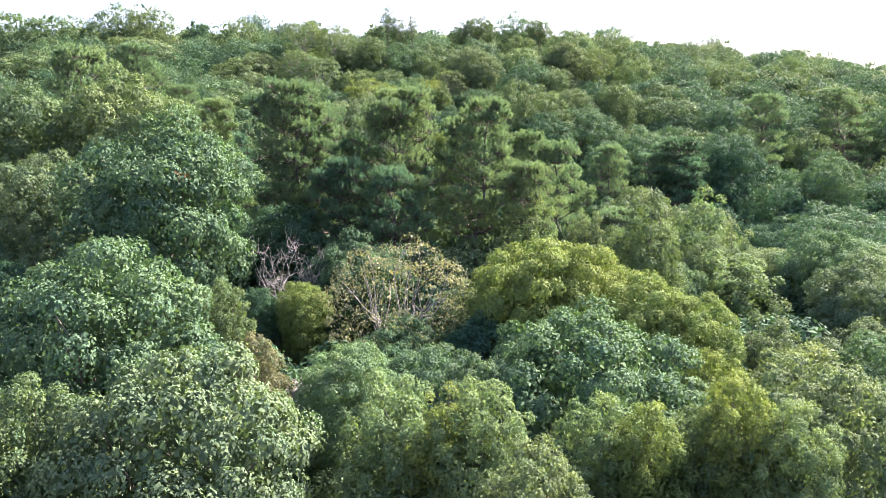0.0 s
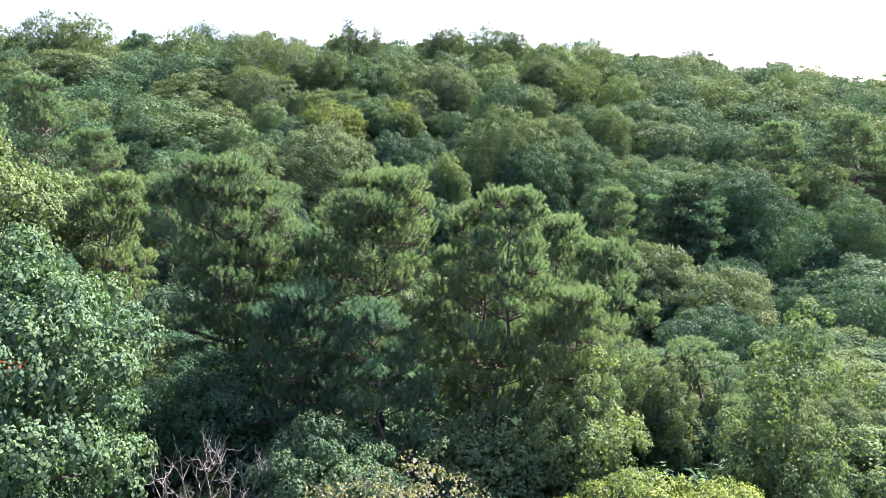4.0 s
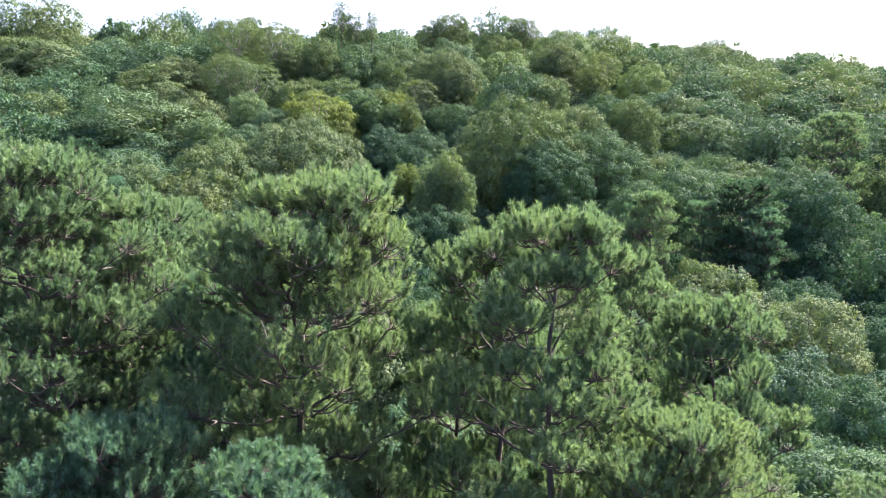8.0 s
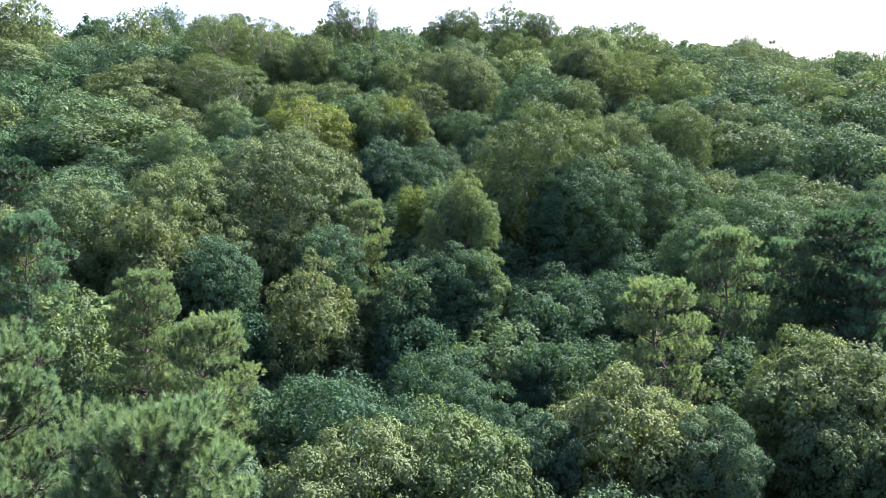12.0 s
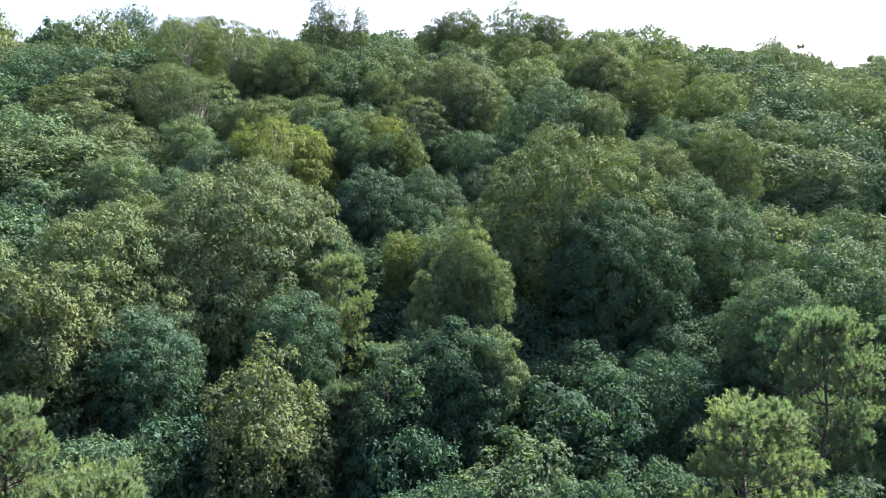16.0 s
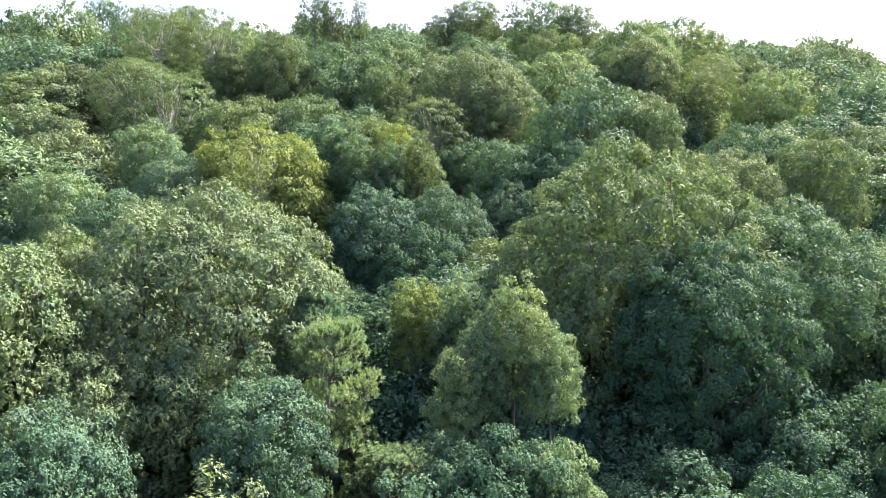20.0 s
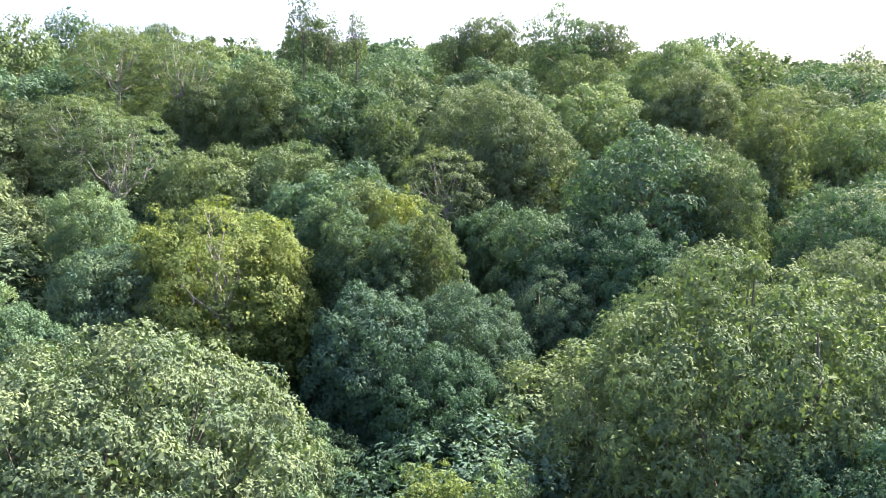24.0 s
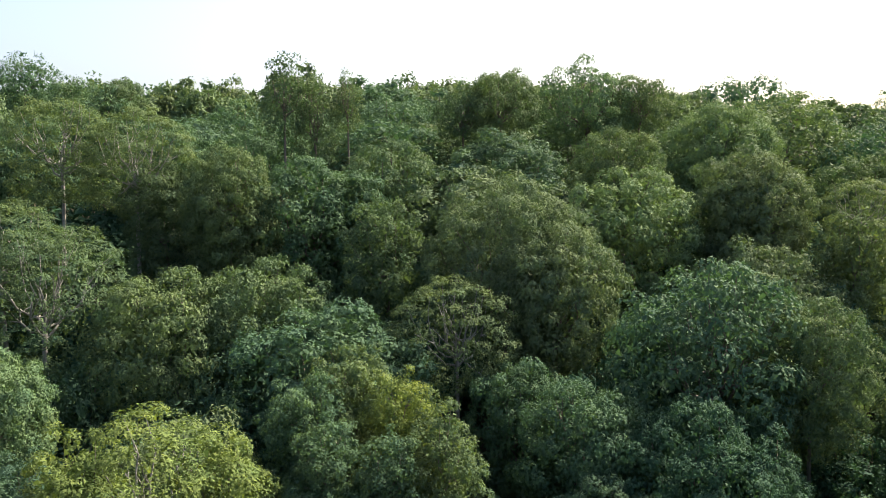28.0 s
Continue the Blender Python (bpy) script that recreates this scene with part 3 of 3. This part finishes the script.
tree("oak", 9.6, 21.0, 12.9, 1.9, "pale")
tree("mid_oak", 19.2, 80.0, 15.7, 4.0, "pale")
tree("oak", 9.4, 46.0, 14.3, 2.2, "pale")
tree("mid_oak", 39.4, 85.0, 14.5, 4.9, "green")
tree("mid_oak", 30.4, 80.0, 13.0, 2.4, "deep")
tree("oak", -19.9, 42.0, 18.7, 2.4, "pale")
tree("oak", -18.1, 49.0, 22.9, 3.6, "olive")
tree("oak", -24.2, 50.0, 22.4, 3.0, "olive")
tree("mid_pine", -27.4, 62.0, 26.5, 3.7, "pine")
tree("oak", -8.0, 41.5, 16.2, 2.1, "deep")
tree("dead", -7.2, 36.0, 15.9, 1.6, "green")
tree("dead", -5.8, 36.5, 15.2, 1.1, "green")
tree("oak", -5.8, 34.5, 13.4, 1.0, "lime")
tree("oak", -7.7, 34.6, 13.2, 0.9, "deep")
tree("bare", -1.7, 33.6, 15.0, 2.7, "cream")
tree("maple", -7.3, 39.0, 12.7, 1.6, "yellow")
tree("maple", -6.4, 28.6, 12.2, 1.0, "rust")
tree("maple", -7.9, 29.5, 13.8, 1.0, "olive")
tree("oak", -3.7, 37.6, 14.9, 2.0, "green")
tree("oak", -1.6, 32.2, 12.2, 1.6, "green")
tree("oak", 1.6, 31.0, 12.5, 1.5, "deep")
tree("maple", 9.0, 27.0, 11.9, 1.1, "lime")
tree("oak", 14.7, 36.0, 11.2, 2.7, "blue")
tree("oak", 16.1, 32.0, 11.9, 2.0, "pale")
tree("oak", -18.7, 36.0, 13.9, 2.0, "deep")
tree("pine", -12.9, 49.3, 22.0, 1.9, "pine")
tree("big_pine", -8.3, 46.0, 22.5, 2.7, "pine")
tree("pine", -6.6, 48.0, 21.7, 1.9, "pine")
tree("big_pine", -1.9, 44.4, 21.9, 2.8, "pine")
tree("pine", -4.2, 46.5, 19.9, 1.9, "bluepine")
tree("pine", 2.4, 43.4, 21.4, 2.0, "pine")
tree("pine", 5.9, 45.4, 19.4, 1.9, "pine")
tree("pine", -2.8, 40.0, 18.0, 1.9, "bluepine")
tree("pine", 8.6, 44.0, 16.0, 1.9, "pine")
tree("big_pine", -12.1, 40.0, 19.4, 1.9, "bluepine")
tree("pine", 0.7, 47.5, 19.0, 1.9, "pine")
tree("pine", 5.0, 50.0, 20.1, 1.9, "pine")
tree("pine", -4.5, 54.0, 20.9, 1.9, "pine")
tree("oak", -16.7, 52.0, 22.2, 1.9, "olive")
tree("mid_pine", -25.1, 72.0, 28.4, 2.9, "pine")
tree("mid_pine", -21.3, 70.0, 25.0, 2.1, "pine")
tree("big_pine", -8.5, 58.0, 21.1, 2.4, "pine")
tree("mid_pine", -9.4, 82.6, 17.3, 2.7, "pine")
tree("mid_pine", -14.4, 86.0, 18.4, 1.9, "pine")
tree("mid_maple", -6.8, 93.7, 18.1, 2.7, "pale")
tree("mid_maple", -18.8, 88.0, 17.9, 2.3, "bright")
tree("mid_pine", -22.3, 92.0, 21.9, 2.5, "bluepine")
tree("mid_oak", -25.0, 92.0, 22.3, 2.2, "bright")
tree("oak", -2.8, 74.5, 14.2, 3.3, "pale")
tree("oak", 0.9, 75.5, 14.4, 3.3, "olive")
tree("oak", 9.1, 79.0, 14.8, 3.6, "pale")
tree("oak", 12.1, 77.0, 14.1, 2.1, "blue")
tree("oak", 4.6, 78.0, 14.0, 2.0, "blue")
tree("mid_oak", 2.2, 84.0, 14.0, 2.2, "deep")
tree("mid_maple", 6.8, 88.0, 15.1, 2.0, "deep")
tree("oak", 19.0, 81.2, 16.2, 3.1, "olive")
tree("oak", 22.3, 80.0, 14.3, 2.6, "blue")
tree("oak", 18.2, 77.5, 13.7, 2.4, "olive")
tree("mid_pine", 17.2, 90.7, 20.6, 2.7, "pine")
tree("mid_pine", 21.9, 92.5, 19.9, 2.2, "bluepine")
tree("mid_pine", 12.4, 85.5, 18.4, 3.0, "pine")
tree("mid_pine", 25.8, 92.0, 19.3, 2.9, "bluepine")
tree("mid_oak", 34.8, 104.0, 23.1, 3.1, "green")
tree("mid_maple", 3.0, 97.0, 17.6, 2.2, "deep")
tree("mid_maple", 8.3, 95.0, 17.3, 3.1, "deep")
tree("mid_maple", -0.9, 95.0, 17.8, 2.3, "deep")
tree("mid_pine", -30.4, 105.0, 25.4, 2.6, "deep")
tree("mid_oak", -24.6, 103.0, 23.8, 3.0, "olive")
tree("mid_oak", -17.7, 104.0, 25.3, 3.5, "olive")
tree("mid_oak", 24.8, 104.0, 23.0, 3.8, "green")
tree("mid_oak", 19.2, 99.0, 21.7, 2.5, "green")
tree("mid_oak", -13.6, 98.0, 20.0, 2.4, "deep")
tree("big_oak", -10.3, 110.0, 28.0, 5.9, "pale")
tree("big_oak", 10.8, 112.0, 29.7, 6.1, "olive")
tree("big_oak", 18.9, 113.0, 26.9, 5.3, "green")
tree("big_oak", 12.4, 106.0, 25.3, 4.1, "deep")
tree("mid_oak", -3.1, 121.0, 27.6, 2.6, "blue")
tree("big_oak", 1.4, 123.0, 27.6, 3.1, "blue")
tree("big_oak", -0.0, 119.0, 25.6, 3.3, "deep")
tree("big_oak", 6.3, 126.0, 28.0, 2.6, "blue")
tree("beech", -10.3, 124.0, 31.4, 3.9, "lime")
tree("mid_maple", -12.7, 123.0, 30.6, 1.9, "lime")
tree("mid_maple", -7.8, 123.5, 30.5, 2.0, "lime")
tree("mid_maple", -5.3, 127.0, 32.2, 1.5, "green")
tree("mid_maple", -3.7, 129.0, 32.8, 1.7, "olive")
tree("mid_maple", -1.8, 127.5, 31.9, 1.6, "lime")
tree("mid_maple", -0.2, 126.0, 30.8, 1.6, "olive")
tree("mid_maple", -4.3, 124.5, 31.0, 1.3, "green")
tree("mid_maple", -2.2, 124.5, 30.5, 1.3, "green")
tree("mid_oak", -13.9, 139.0, 34.8, 3.4, "olive")
tree("mid_oak", -9.0, 141.0, 35.1, 3.3, "olive")
tree("big_oak", 4.4, 143.0, 39.3, 4.5, "pale")
tree("mid_oak", 6.8, 140.0, 37.1, 3.1, "pale")
tree("beech", 1.0, 137.0, 34.7, 2.9, "olive")
tree("open_oak", 13.2, 134.0, 35.4, 4.4, "green")
tree("mid_oak", 17.1, 132.0, 33.9, 2.3, "olive")
tree("big_oak", 10.7, 128.0, 30.4, 4.0, "deep")
tree("mid_oak", 6.3, 130.0, 30.8, 2.6, "green")
tree("mid_oak", 4.0, 134.0, 30.9, 2.4, "green")
tree("mid_oak", 13.8, 150.0, 39.9, 4.3, "bright")
tree("mid_oak", 21.4, 150.0, 40.9, 3.5, "pale")
tree("mid_maple", -2.5, 145.0, 38.1, 2.3, "olive")
tree("mid_oak", -7.8, 153.0, 40.9, 4.7, "green")
tree("mid_oak", -2.7, 157.0, 42.0, 3.8, "olive")
tree("mid_oak", -12.8, 152.0, 40.6, 3.3, "pale")
tree("mid_oak", -17.8, 153.0, 40.8, 2.8, "pale")
tree("beech", -20.7, 141.0, 37.4, 3.9, "olive")
tree("beech", -24.3, 143.0, 38.9, 3.1, "olive")
tree("mid_oak", -32.0, 150.0, 39.1, 3.9, "pale")
tree("mid_oak", -26.5, 135.0, 32.3, 3.4, "pale")
tree("mid_oak", -19.7, 132.0, 32.4, 2.3, "bright")
tree("mid_oak", -15.1, 122.0, 29.7, 2.2, "blue")
tree("mid_oak", -22.4, 122.0, 29.1, 2.2, "bright")
tree("mid_oak", -16.9, 109.0, 25.9, 2.4, "olive")
tree("mid_oak", -17.2, 117.0, 27.8, 2.2, "green")
tree("mid_oak", 18.2, 118.0, 29.7, 2.5, "pale")
tree("big_oak", 22.7, 127.0, 31.6, 3.9, "deep")
tree("mid_oak", 33.2, 148.0, 37.8, 3.7, "bright")
tree("mid_maple", 24.7, 143.0, 36.9, 2.3, "olive")
tree("mid_oak", 46.6, 165.0, 43.2, 4.9, "olive")
tree("mid_oak", 24.8, 121.0, 30.7, 2.5, "olive")
tree("mid_oak", 35.2, 160.0, 40.8, 4.0, "olive")
tree("far_oak", 33.6, 172.0, 46.3, 5.2, "olive")
tree("mid_oak", 25.6, 165.0, 45.1, 3.6, "bright")
tree("mid_oak", -11.1, 105.0, 21.3, 2.9, "olive")
tree("mid_oak", -14.0, 103.0, 21.5, 2.2, "olive")
tree("mid_maple", -7.1, 103.0, 20.3, 1.4, "green")
tree("mid_maple", -0.5, 109.0, 23.6, 1.2, "lime")
tree("mid_maple", 1.7, 108.0, 23.4, 1.4, "bright")
tree("mid_maple", 3.2, 101.0, 24.1, 1.3, "bright")
tree("mid_maple", 4.4, 100.0, 22.6, 1.0, "bright")
tree("mid_maple", 1.8, 100.5, 22.7, 1.0, "bright")
tree("mid_maple", 0.8, 100.0, 22.0, 1.0, "bright")
tree("mid_pine", -5.8, 108.5, 22.8, 2.1, "bluepine")
tree("mid_pine", -3.2, 104.0, 22.2, 2.2, "pine")
tree("spire", -10.3, 158.0, 48.5, 1.4, "olive")
tree("spire", -8.1, 159.0, 46.9, 1.4, "olive")
tree("spire", -5.7, 160.0, 47.6, 1.0, "olive")
tree("open_oak", 14.5, 168.0, 49.4, 3.7, "bright")
tree("open_oak", 18.9, 168.0, 48.3, 2.7, "olive")
tree("open_oak", 6.9, 166.0, 48.6, 2.8, "olive")
tree("open_oak", 3.6, 167.0, 47.5, 2.4, "olive")
tree("far_oak", 35.7, 186.0, 49.7, 4.6, "green")
tree("mid_oak", 23.7, 162.0, 45.1, 4.1, "bright")
tree("far_oak", 40.3, 185.0, 47.7, 3.7, "olive")
tree("far_oak", -40.5, 184.0, 52.5, 2.9, "green")
tree("far_oak", -32.4, 176.0, 49.4, 2.2, "olive")
tree("mid_oak", -26.2, 170.0, 48.5, 2.2, "olive")
tree("beech", -19.2, 152.0, 44.5, 3.4, "olive")
tree("beech", -25.1, 154.0, 45.5, 3.5, "olive")
tree("mid_oak", -12.7, 149.0, 41.8, 2.5, "olive")
tree("mid_oak", 21.1, 148.0, 40.8, 3.1, "pale")
tree("beech", 27.0, 146.0, 39.5, 2.2, "olive")
tree("mid_oak", 14.0, 156.0, 42.9, 2.9, "olive")
tree("far_oak", -65.9, 172.0, 51.3, 4.8, "pale")
tree("far_oak", -59.0, 172.0, 51.3, 5.1, "pale")
tree("far_oak", -78.1, 175.0, 49.9, 7.0, "olive")
tree("far_oak", -87.0, 172.0, 50.1, 5.7, "olive")
tree("far_oak", -41.5, 172.0, 49.0, 4.6, "olive")
tree("far_oak", -27.2, 168.0, 47.2, 3.3, "green")
tree("mid_oak", -57.2, 160.0, 43.3, 6.4, "olive")
tree("mid_oak", -72.2, 150.0, 39.0, 6.0, "olive")
tree("mid_oak", -35.3, 150.0, 38.2, 6.0, "olive")
tree("far_oak", 64.7, 205.0, 51.2, 2.7, "olive")
tree("far_oak", 87.3, 210.0, 49.0, 2.2, "olive")
tree("mid_oak", -30.4, 130.0, 31.0, 7.2, "olive")
tree("mid_oak", -35.8, 128.0, 29.8, 3.7, "deep")
tree("mid_oak", -55.1, 157.0, 42.2, 6.4, "pale")
tree("mid_pine", 42.5, 110.0, 27.6, 3.9, "pine")
tree("mid_pine", 56.2, 118.0, 29.4, 4.2, "pine")
# deep tint on these right-hand trees: the shade there is put into their colour
tree("mid_oak", 33.6, 98.0, 21.9, 3.4, "deep")
tree("mid_pine", 26.8, 95.0, 21.4, 3.8, "deep")
tree("mid_oak", 43.5, 95.0, 19.6, 3.3, "green")
tree("mid_oak", 22.5, 75.4, 14.9, 3.6, "pale")
tree("maple", 14.5, 47.0, 16.0, 2.1, "bright")
tree("maple", 15.0, 43.5, 14.5, 1.8, "olive")
tree("maple", 8.8, 36.0, 16.4, 1.6, "olive")
tree("maple", 7.4, 42.2, 15.6, 1.1, "pale")
tree("oak", 15.5, 41.0, 14.0, 2.0, "pale")
tree("oak", 13.4, 41.5, 14.6, 1.4, "pale")
tree("big_pine", -7.9, 53.0, 21.2, 1.9, "pine")
tree("pine", 0.9, 46.2, 20.8, 1.9, "pine")
tree("big_pine", -4.7, 41.0, 18.4, 1.9, "bluepine")
tree("big_pine", 4.3, 41.5, 18.2, 1.9, "pine")
tree("big_pine", -11.6, 62.0, 19.8, 1.9, "pine")
tree("mid_maple", -18.1, 98.0, 22.8, 2.6, "pale")
tree("mid_pine", -13.4, 84.0, 19.5, 2.1, "pine")
tree("mid_oak", -14.0, 100.0, 20.3, 2.6, "blue")
tree("mid_oak", -6.4, 100.5, 20.8, 2.2, "green")
tree("mid_pine", -1.2, 101.0, 17.5, 2.8, "pine")
tree("mid_oak", 3.3, 99.0, 17.8, 2.4, "deep")
tree("mid_oak", 9.2, 99.5, 17.6, 3.6, "deep")
tree("mid_oak", 14.6, 102.5, 18.3, 3.3, "deep")
# bluepine here darkens the needles to stand in for a dim, hazy spot
tree("mid_pine", 19.0, 95.0, 20.1, 2.2, "bluepine")
tree("mid_maple", 4.7, 90.0, 15.2, 3.1, "green")
tree("mid_maple", 6.0, 87.0, 15.0, 1.4, "deep")
tree("mid_pine", -3.8, 96.0, 16.8, 1.9, "pine")
tree("open_oak", -15.8, 125.0, 30.0, 1.8, "blue")
tree("mid_oak", 19.3, 70.0, 12.9, 3.2, "blue")
tree("mid_oak", 18.7, 62.0, 13.5, 2.2, "deep")
tree("lite_oak", 13.8, 56.0, 13.1, 1.8, "deep")
tree("mid_maple", 0.5, 97.5, 19.3, 1.4, "green")
tree("mid_oak", 2.4, 97.0, 19.6, 2.2, "deep")
tree("mid_maple", 4.3, 97.0, 19.3, 1.2, "bright")
tree("mid_oak", -9.9, 116.0, 23.9, 2.2, "deep")
tree("mid_oak", -5.2, 116.0, 22.7, 2.2, "green")


# a withered branch on one of the near oaks
spray_rng = np.random.default_rng(41)
spray_at = spray_rng.normal(size=(34, 3)) * (0.13, 0.13, 0.1)
spray_v, spray_f = blades(spray_rng, spray_at, sphere_ways(spray_rng, 34) + [0, 0, 0.5], sphere_ways(spray_rng, 34), 0.14, 0.08)
spray = part("withered_leaves", mesh_from("withered_leaves", spray_v, spray_f, SOFT_LEAF), knoll_oak, "withered red-brown leaves", (0.15, 0.06, 0.035))
spray.matrix_parent_inverse = knoll_oak.matrix_basis.inverted()
spray.matrix_basis = pose(-10.5, 33.7, 18.0)


# ---- the ledge on the knoll ----
def boulder(seed, size, flat):
    rng = random.Random(seed)
    bm = bmesh.new()
    bmesh.ops.create_icosphere(bm, subdivisions=4, radius=1)
    off = Vector((rng.random() * 50, rng.random() * 50, 0))
    for v in bm.verts:
        d = v.co.normalized()
        k = 1 + 0.22 * noise.noise(d * 1.3 + off) + 0.1 * noise.noise(d * 3.1 + off) + 0.02 * noise.noise(d * 9 + off)
        z = d.z * k
        v.co = Vector((d.x * k * size[0], d.y * k * size[1], (min(z, flat) + 0.18 * max(0, z - flat)) * size[2]))
    for f in bm.faces:
        f.smooth = True
    me = bpy.data.meshes.new("rock")
    bm.to_mesh(me)
    bm.free()
    me.materials.append(ROCK)
    return me


for x, y, z, turn, size, seed in ((-4.5, 30.6, 9.5, 15, (1.7, 1.5, 1.5), 3), (-3.1, 30.2, 9.2, -30, (1.7, 1.5, 1.4), 8), (-5.6, 29.3, 9.2, 60, (1.5, 1.3, 1.3), 5)):
    rock = new("rock", boulder(seed, size, 0.55))
    rock.matrix_world = pose(x, y, z, 0, 0, turn)
    tagged(rock, "weathered grey granite ledge among shrubs", "rock", "ledge rocks")
SPOTS.extend([(-5.0, 30.0, 2.2), (-3.4, 34.5, 1.2), (-8.5, 34.0, 1.5)])


# ---- the rest of the wood: the closed canopy between ----
def spread(x0, x1, y0, y1, step, r_lo, r_hi, close, cone=(5, 0.56)):
    """Places for trees that keep clear of those that stand already."""
    y = y0
    while y < y1:
        x = x0 + tree_rng.uniform(0, step)
        while x < x1:
            px, py = x + tree_rng.uniform(-0.35, 0.35) * step, y + tree_rng.uniform(-0.35, 0.35) * step
            r = tree_rng.uniform(r_lo, r_hi)
            if abs(px) < cone[0] + cone[1] * py and all((px - a) ** 2 + (py - b) ** 2 > ((r + c) * close) ** 2 for a, b, c in SPOTS):
                yield px, py, r
            x += step
        y += step * 0.87


def fill(box, step, kinds, tints, r_lo, r_hi, lower, close=0.62):
    for px, py, r in list(spread(*box, step, r_lo, r_hi, close)):
        top = canopy(px, py) - lower + tree_rng.uniform(-1.2, 0.6)
        tree(tree_rng.choice(kinds), px, py, top, r, tree_rng.choice(tints))


def massed(name, label, box, step, kind, tints, r_lo, r_hi, lower, close=0.6, cone=(5, 0.56), stand=None, rough=1.0):
    """Woods that nobody could count, one sheet of leaves and stems for each colour of leaf."""
    heap = {t: [] for t in tints}
    wood = []
    for px, py, r in list(spread(*box, step, r_lo, r_hi, close, cone)):
        source, r0, h0 = PROTO[kind][tree_rng.randrange(len(PROTO[kind]))]
        foot = land(px, py)
        top = stand * tree_rng.uniform(0.7, 1.2) if stand else canopy(px, py) - foot - lower + tree_rng.uniform(-1.5, 0.8) * rough
        a = tree_rng.uniform(0, 6.28)
        turn = np.array([[math.cos(a), -math.sin(a), 0], [math.sin(a), math.cos(a), 0], [0, 0, 1]])
        scale = np.array([r / r0, r / r0, top / h0])
        for o in source.children:
            me = o.data
            v = np.empty(len(me.vertices) * 3, np.float32)
            me.vertices.foreach_get("co", v)
            f = np.empty(len(me.loops), np.int32)
            me.loops.foreach_get("vertex_index", f)
            piece = ((v.reshape(-1, 3) * scale) @ turn.T + (px, py, foot), f.reshape(-1, 3 if o.name.startswith("crown") else 4))
            (heap[tints[int(a * 97) % len(tints)]] if o.name.startswith("crown") else wood).append(piece)
        SPOTS.append((px, py, r))
    for t, pieces in heap.items():
        if pieces:
            ob = new(name, mesh_from(name, *joined(pieces), LEAF))
            ob.color = (*TINTS[t], 1)
            tagged(ob, WORDS[t] + " " + label, "woods", kind="stuff")
    if wood:
        tagged(new(name + "_stems", mesh_from(name + "_stems", *joined(wood), BARK)), "grey-brown stems " + label, "woods", kind="stuff")


fill((-26, 26, 9, 40), 3.8, ["oak", "maple"], ["green", "bright", "pale", "green"], 1.6, 2.4, 2.2)
fill((-36, 8, 40, 68), 4.4, ["lite_oak", "mid_pine", "lite_oak"], ["pine", "green", "bluepine", "olive"], 1.8, 2.6, 2.4)
fill((8, 32, 40, 76), 4.8, ["lite_oak", "mid_oak"], ["deep", "green", "olive"], 2.4, 3.4, 3.2)
fill((-26, 28, 68, 106), 5.4, ["lite_oak", "mid_maple", "lite_oak"], ["deep", "green", "deep", "blue"], 2.4, 3.4, 1.6)
massed("hollow_woods", "trees beside the hollow", (-52, -26, 68, 106), 5.4, "far_oak", ["green", "deep"], 2.4, 3.4, 1.6, close=0.62)
massed("hollow_woods", "trees beside the hollow", (28, 56, 60, 106), 5.4, "far_oak", ["green", "deep"], 2.4, 3.4, 1.6, close=0.62)
# pale in place of deep: haze over the upper slope put into leaf colour
fill((-33, 36, 106, 165), 6.6, ["mid_oak", "lite_oak"], ["green", "blue", "olive", "pale", "green"], 3.0, 5.2, 1.6, close=0.7)
massed("slope_woods", "oak canopy on the slope", (-76, -33, 106, 165), 6.6, "far_oak", ["green", "blue", "deep", "olive"], 3.0, 5.2, 1.6, close=0.7)
massed("slope_woods", "oak canopy on the slope", (36, 76, 106, 165), 6.6, "far_oak", ["green", "blue", "deep", "olive"], 3.0, 5.2, 1.6, close=0.7)
# the ridge tints are lightened too, a painted stand-in for distant haze
massed("far_woods", "oak canopy along the ridge", (-104, 112, 163, 187), 6.2, "far_oak", ["green", "pale", "blue", "olive"], 3.2, 5.0, 3.0, close=0.68, rough=1.4)
massed("far_woods", "oak canopy along the ridge", (-120, 140, 187, 210), 6.2, "ridge_oak", ["green", "pale", "olive"], 3.4, 5.2, 0.3, close=0.68, rough=1.4, cone=(8, 0.6))
massed("far_woods", "low growth behind the ridge", (-150, 170, 206, 226), 4.6, "bush", ["green"], 3.0, 4.0, 0, close=0.3, cone=(14, 0.68), stand=8.5)
massed("hollow_woods", "young trees in the hollow", (-46, 46, 84, 142), 4.6, "far_oak", ["deep", "green"], 2.2, 3.2, 0, close=0.42, stand=7.0)
# deep tint only: the trees' shade on these shrubs is put into the leaf colour
massed("underwood", "shrubs between the trunks", (-34, 34, 6, 78), 3.6, "near_bush", ["deep"], 1.8, 2.6, 0, close=0.3, stand=3.4)
massed("underwood", "shrubs between the trunks", (-52, 52, 78, 165), 4.4, "bush", ["deep", "green"], 2.4, 3.2, 0, close=0.3, stand=4.6)
for things in PROTO.values():
    for source, _, _ in things:
        for o in (*source.children_recursive, source):
            bpy.data.objects.remove(o)
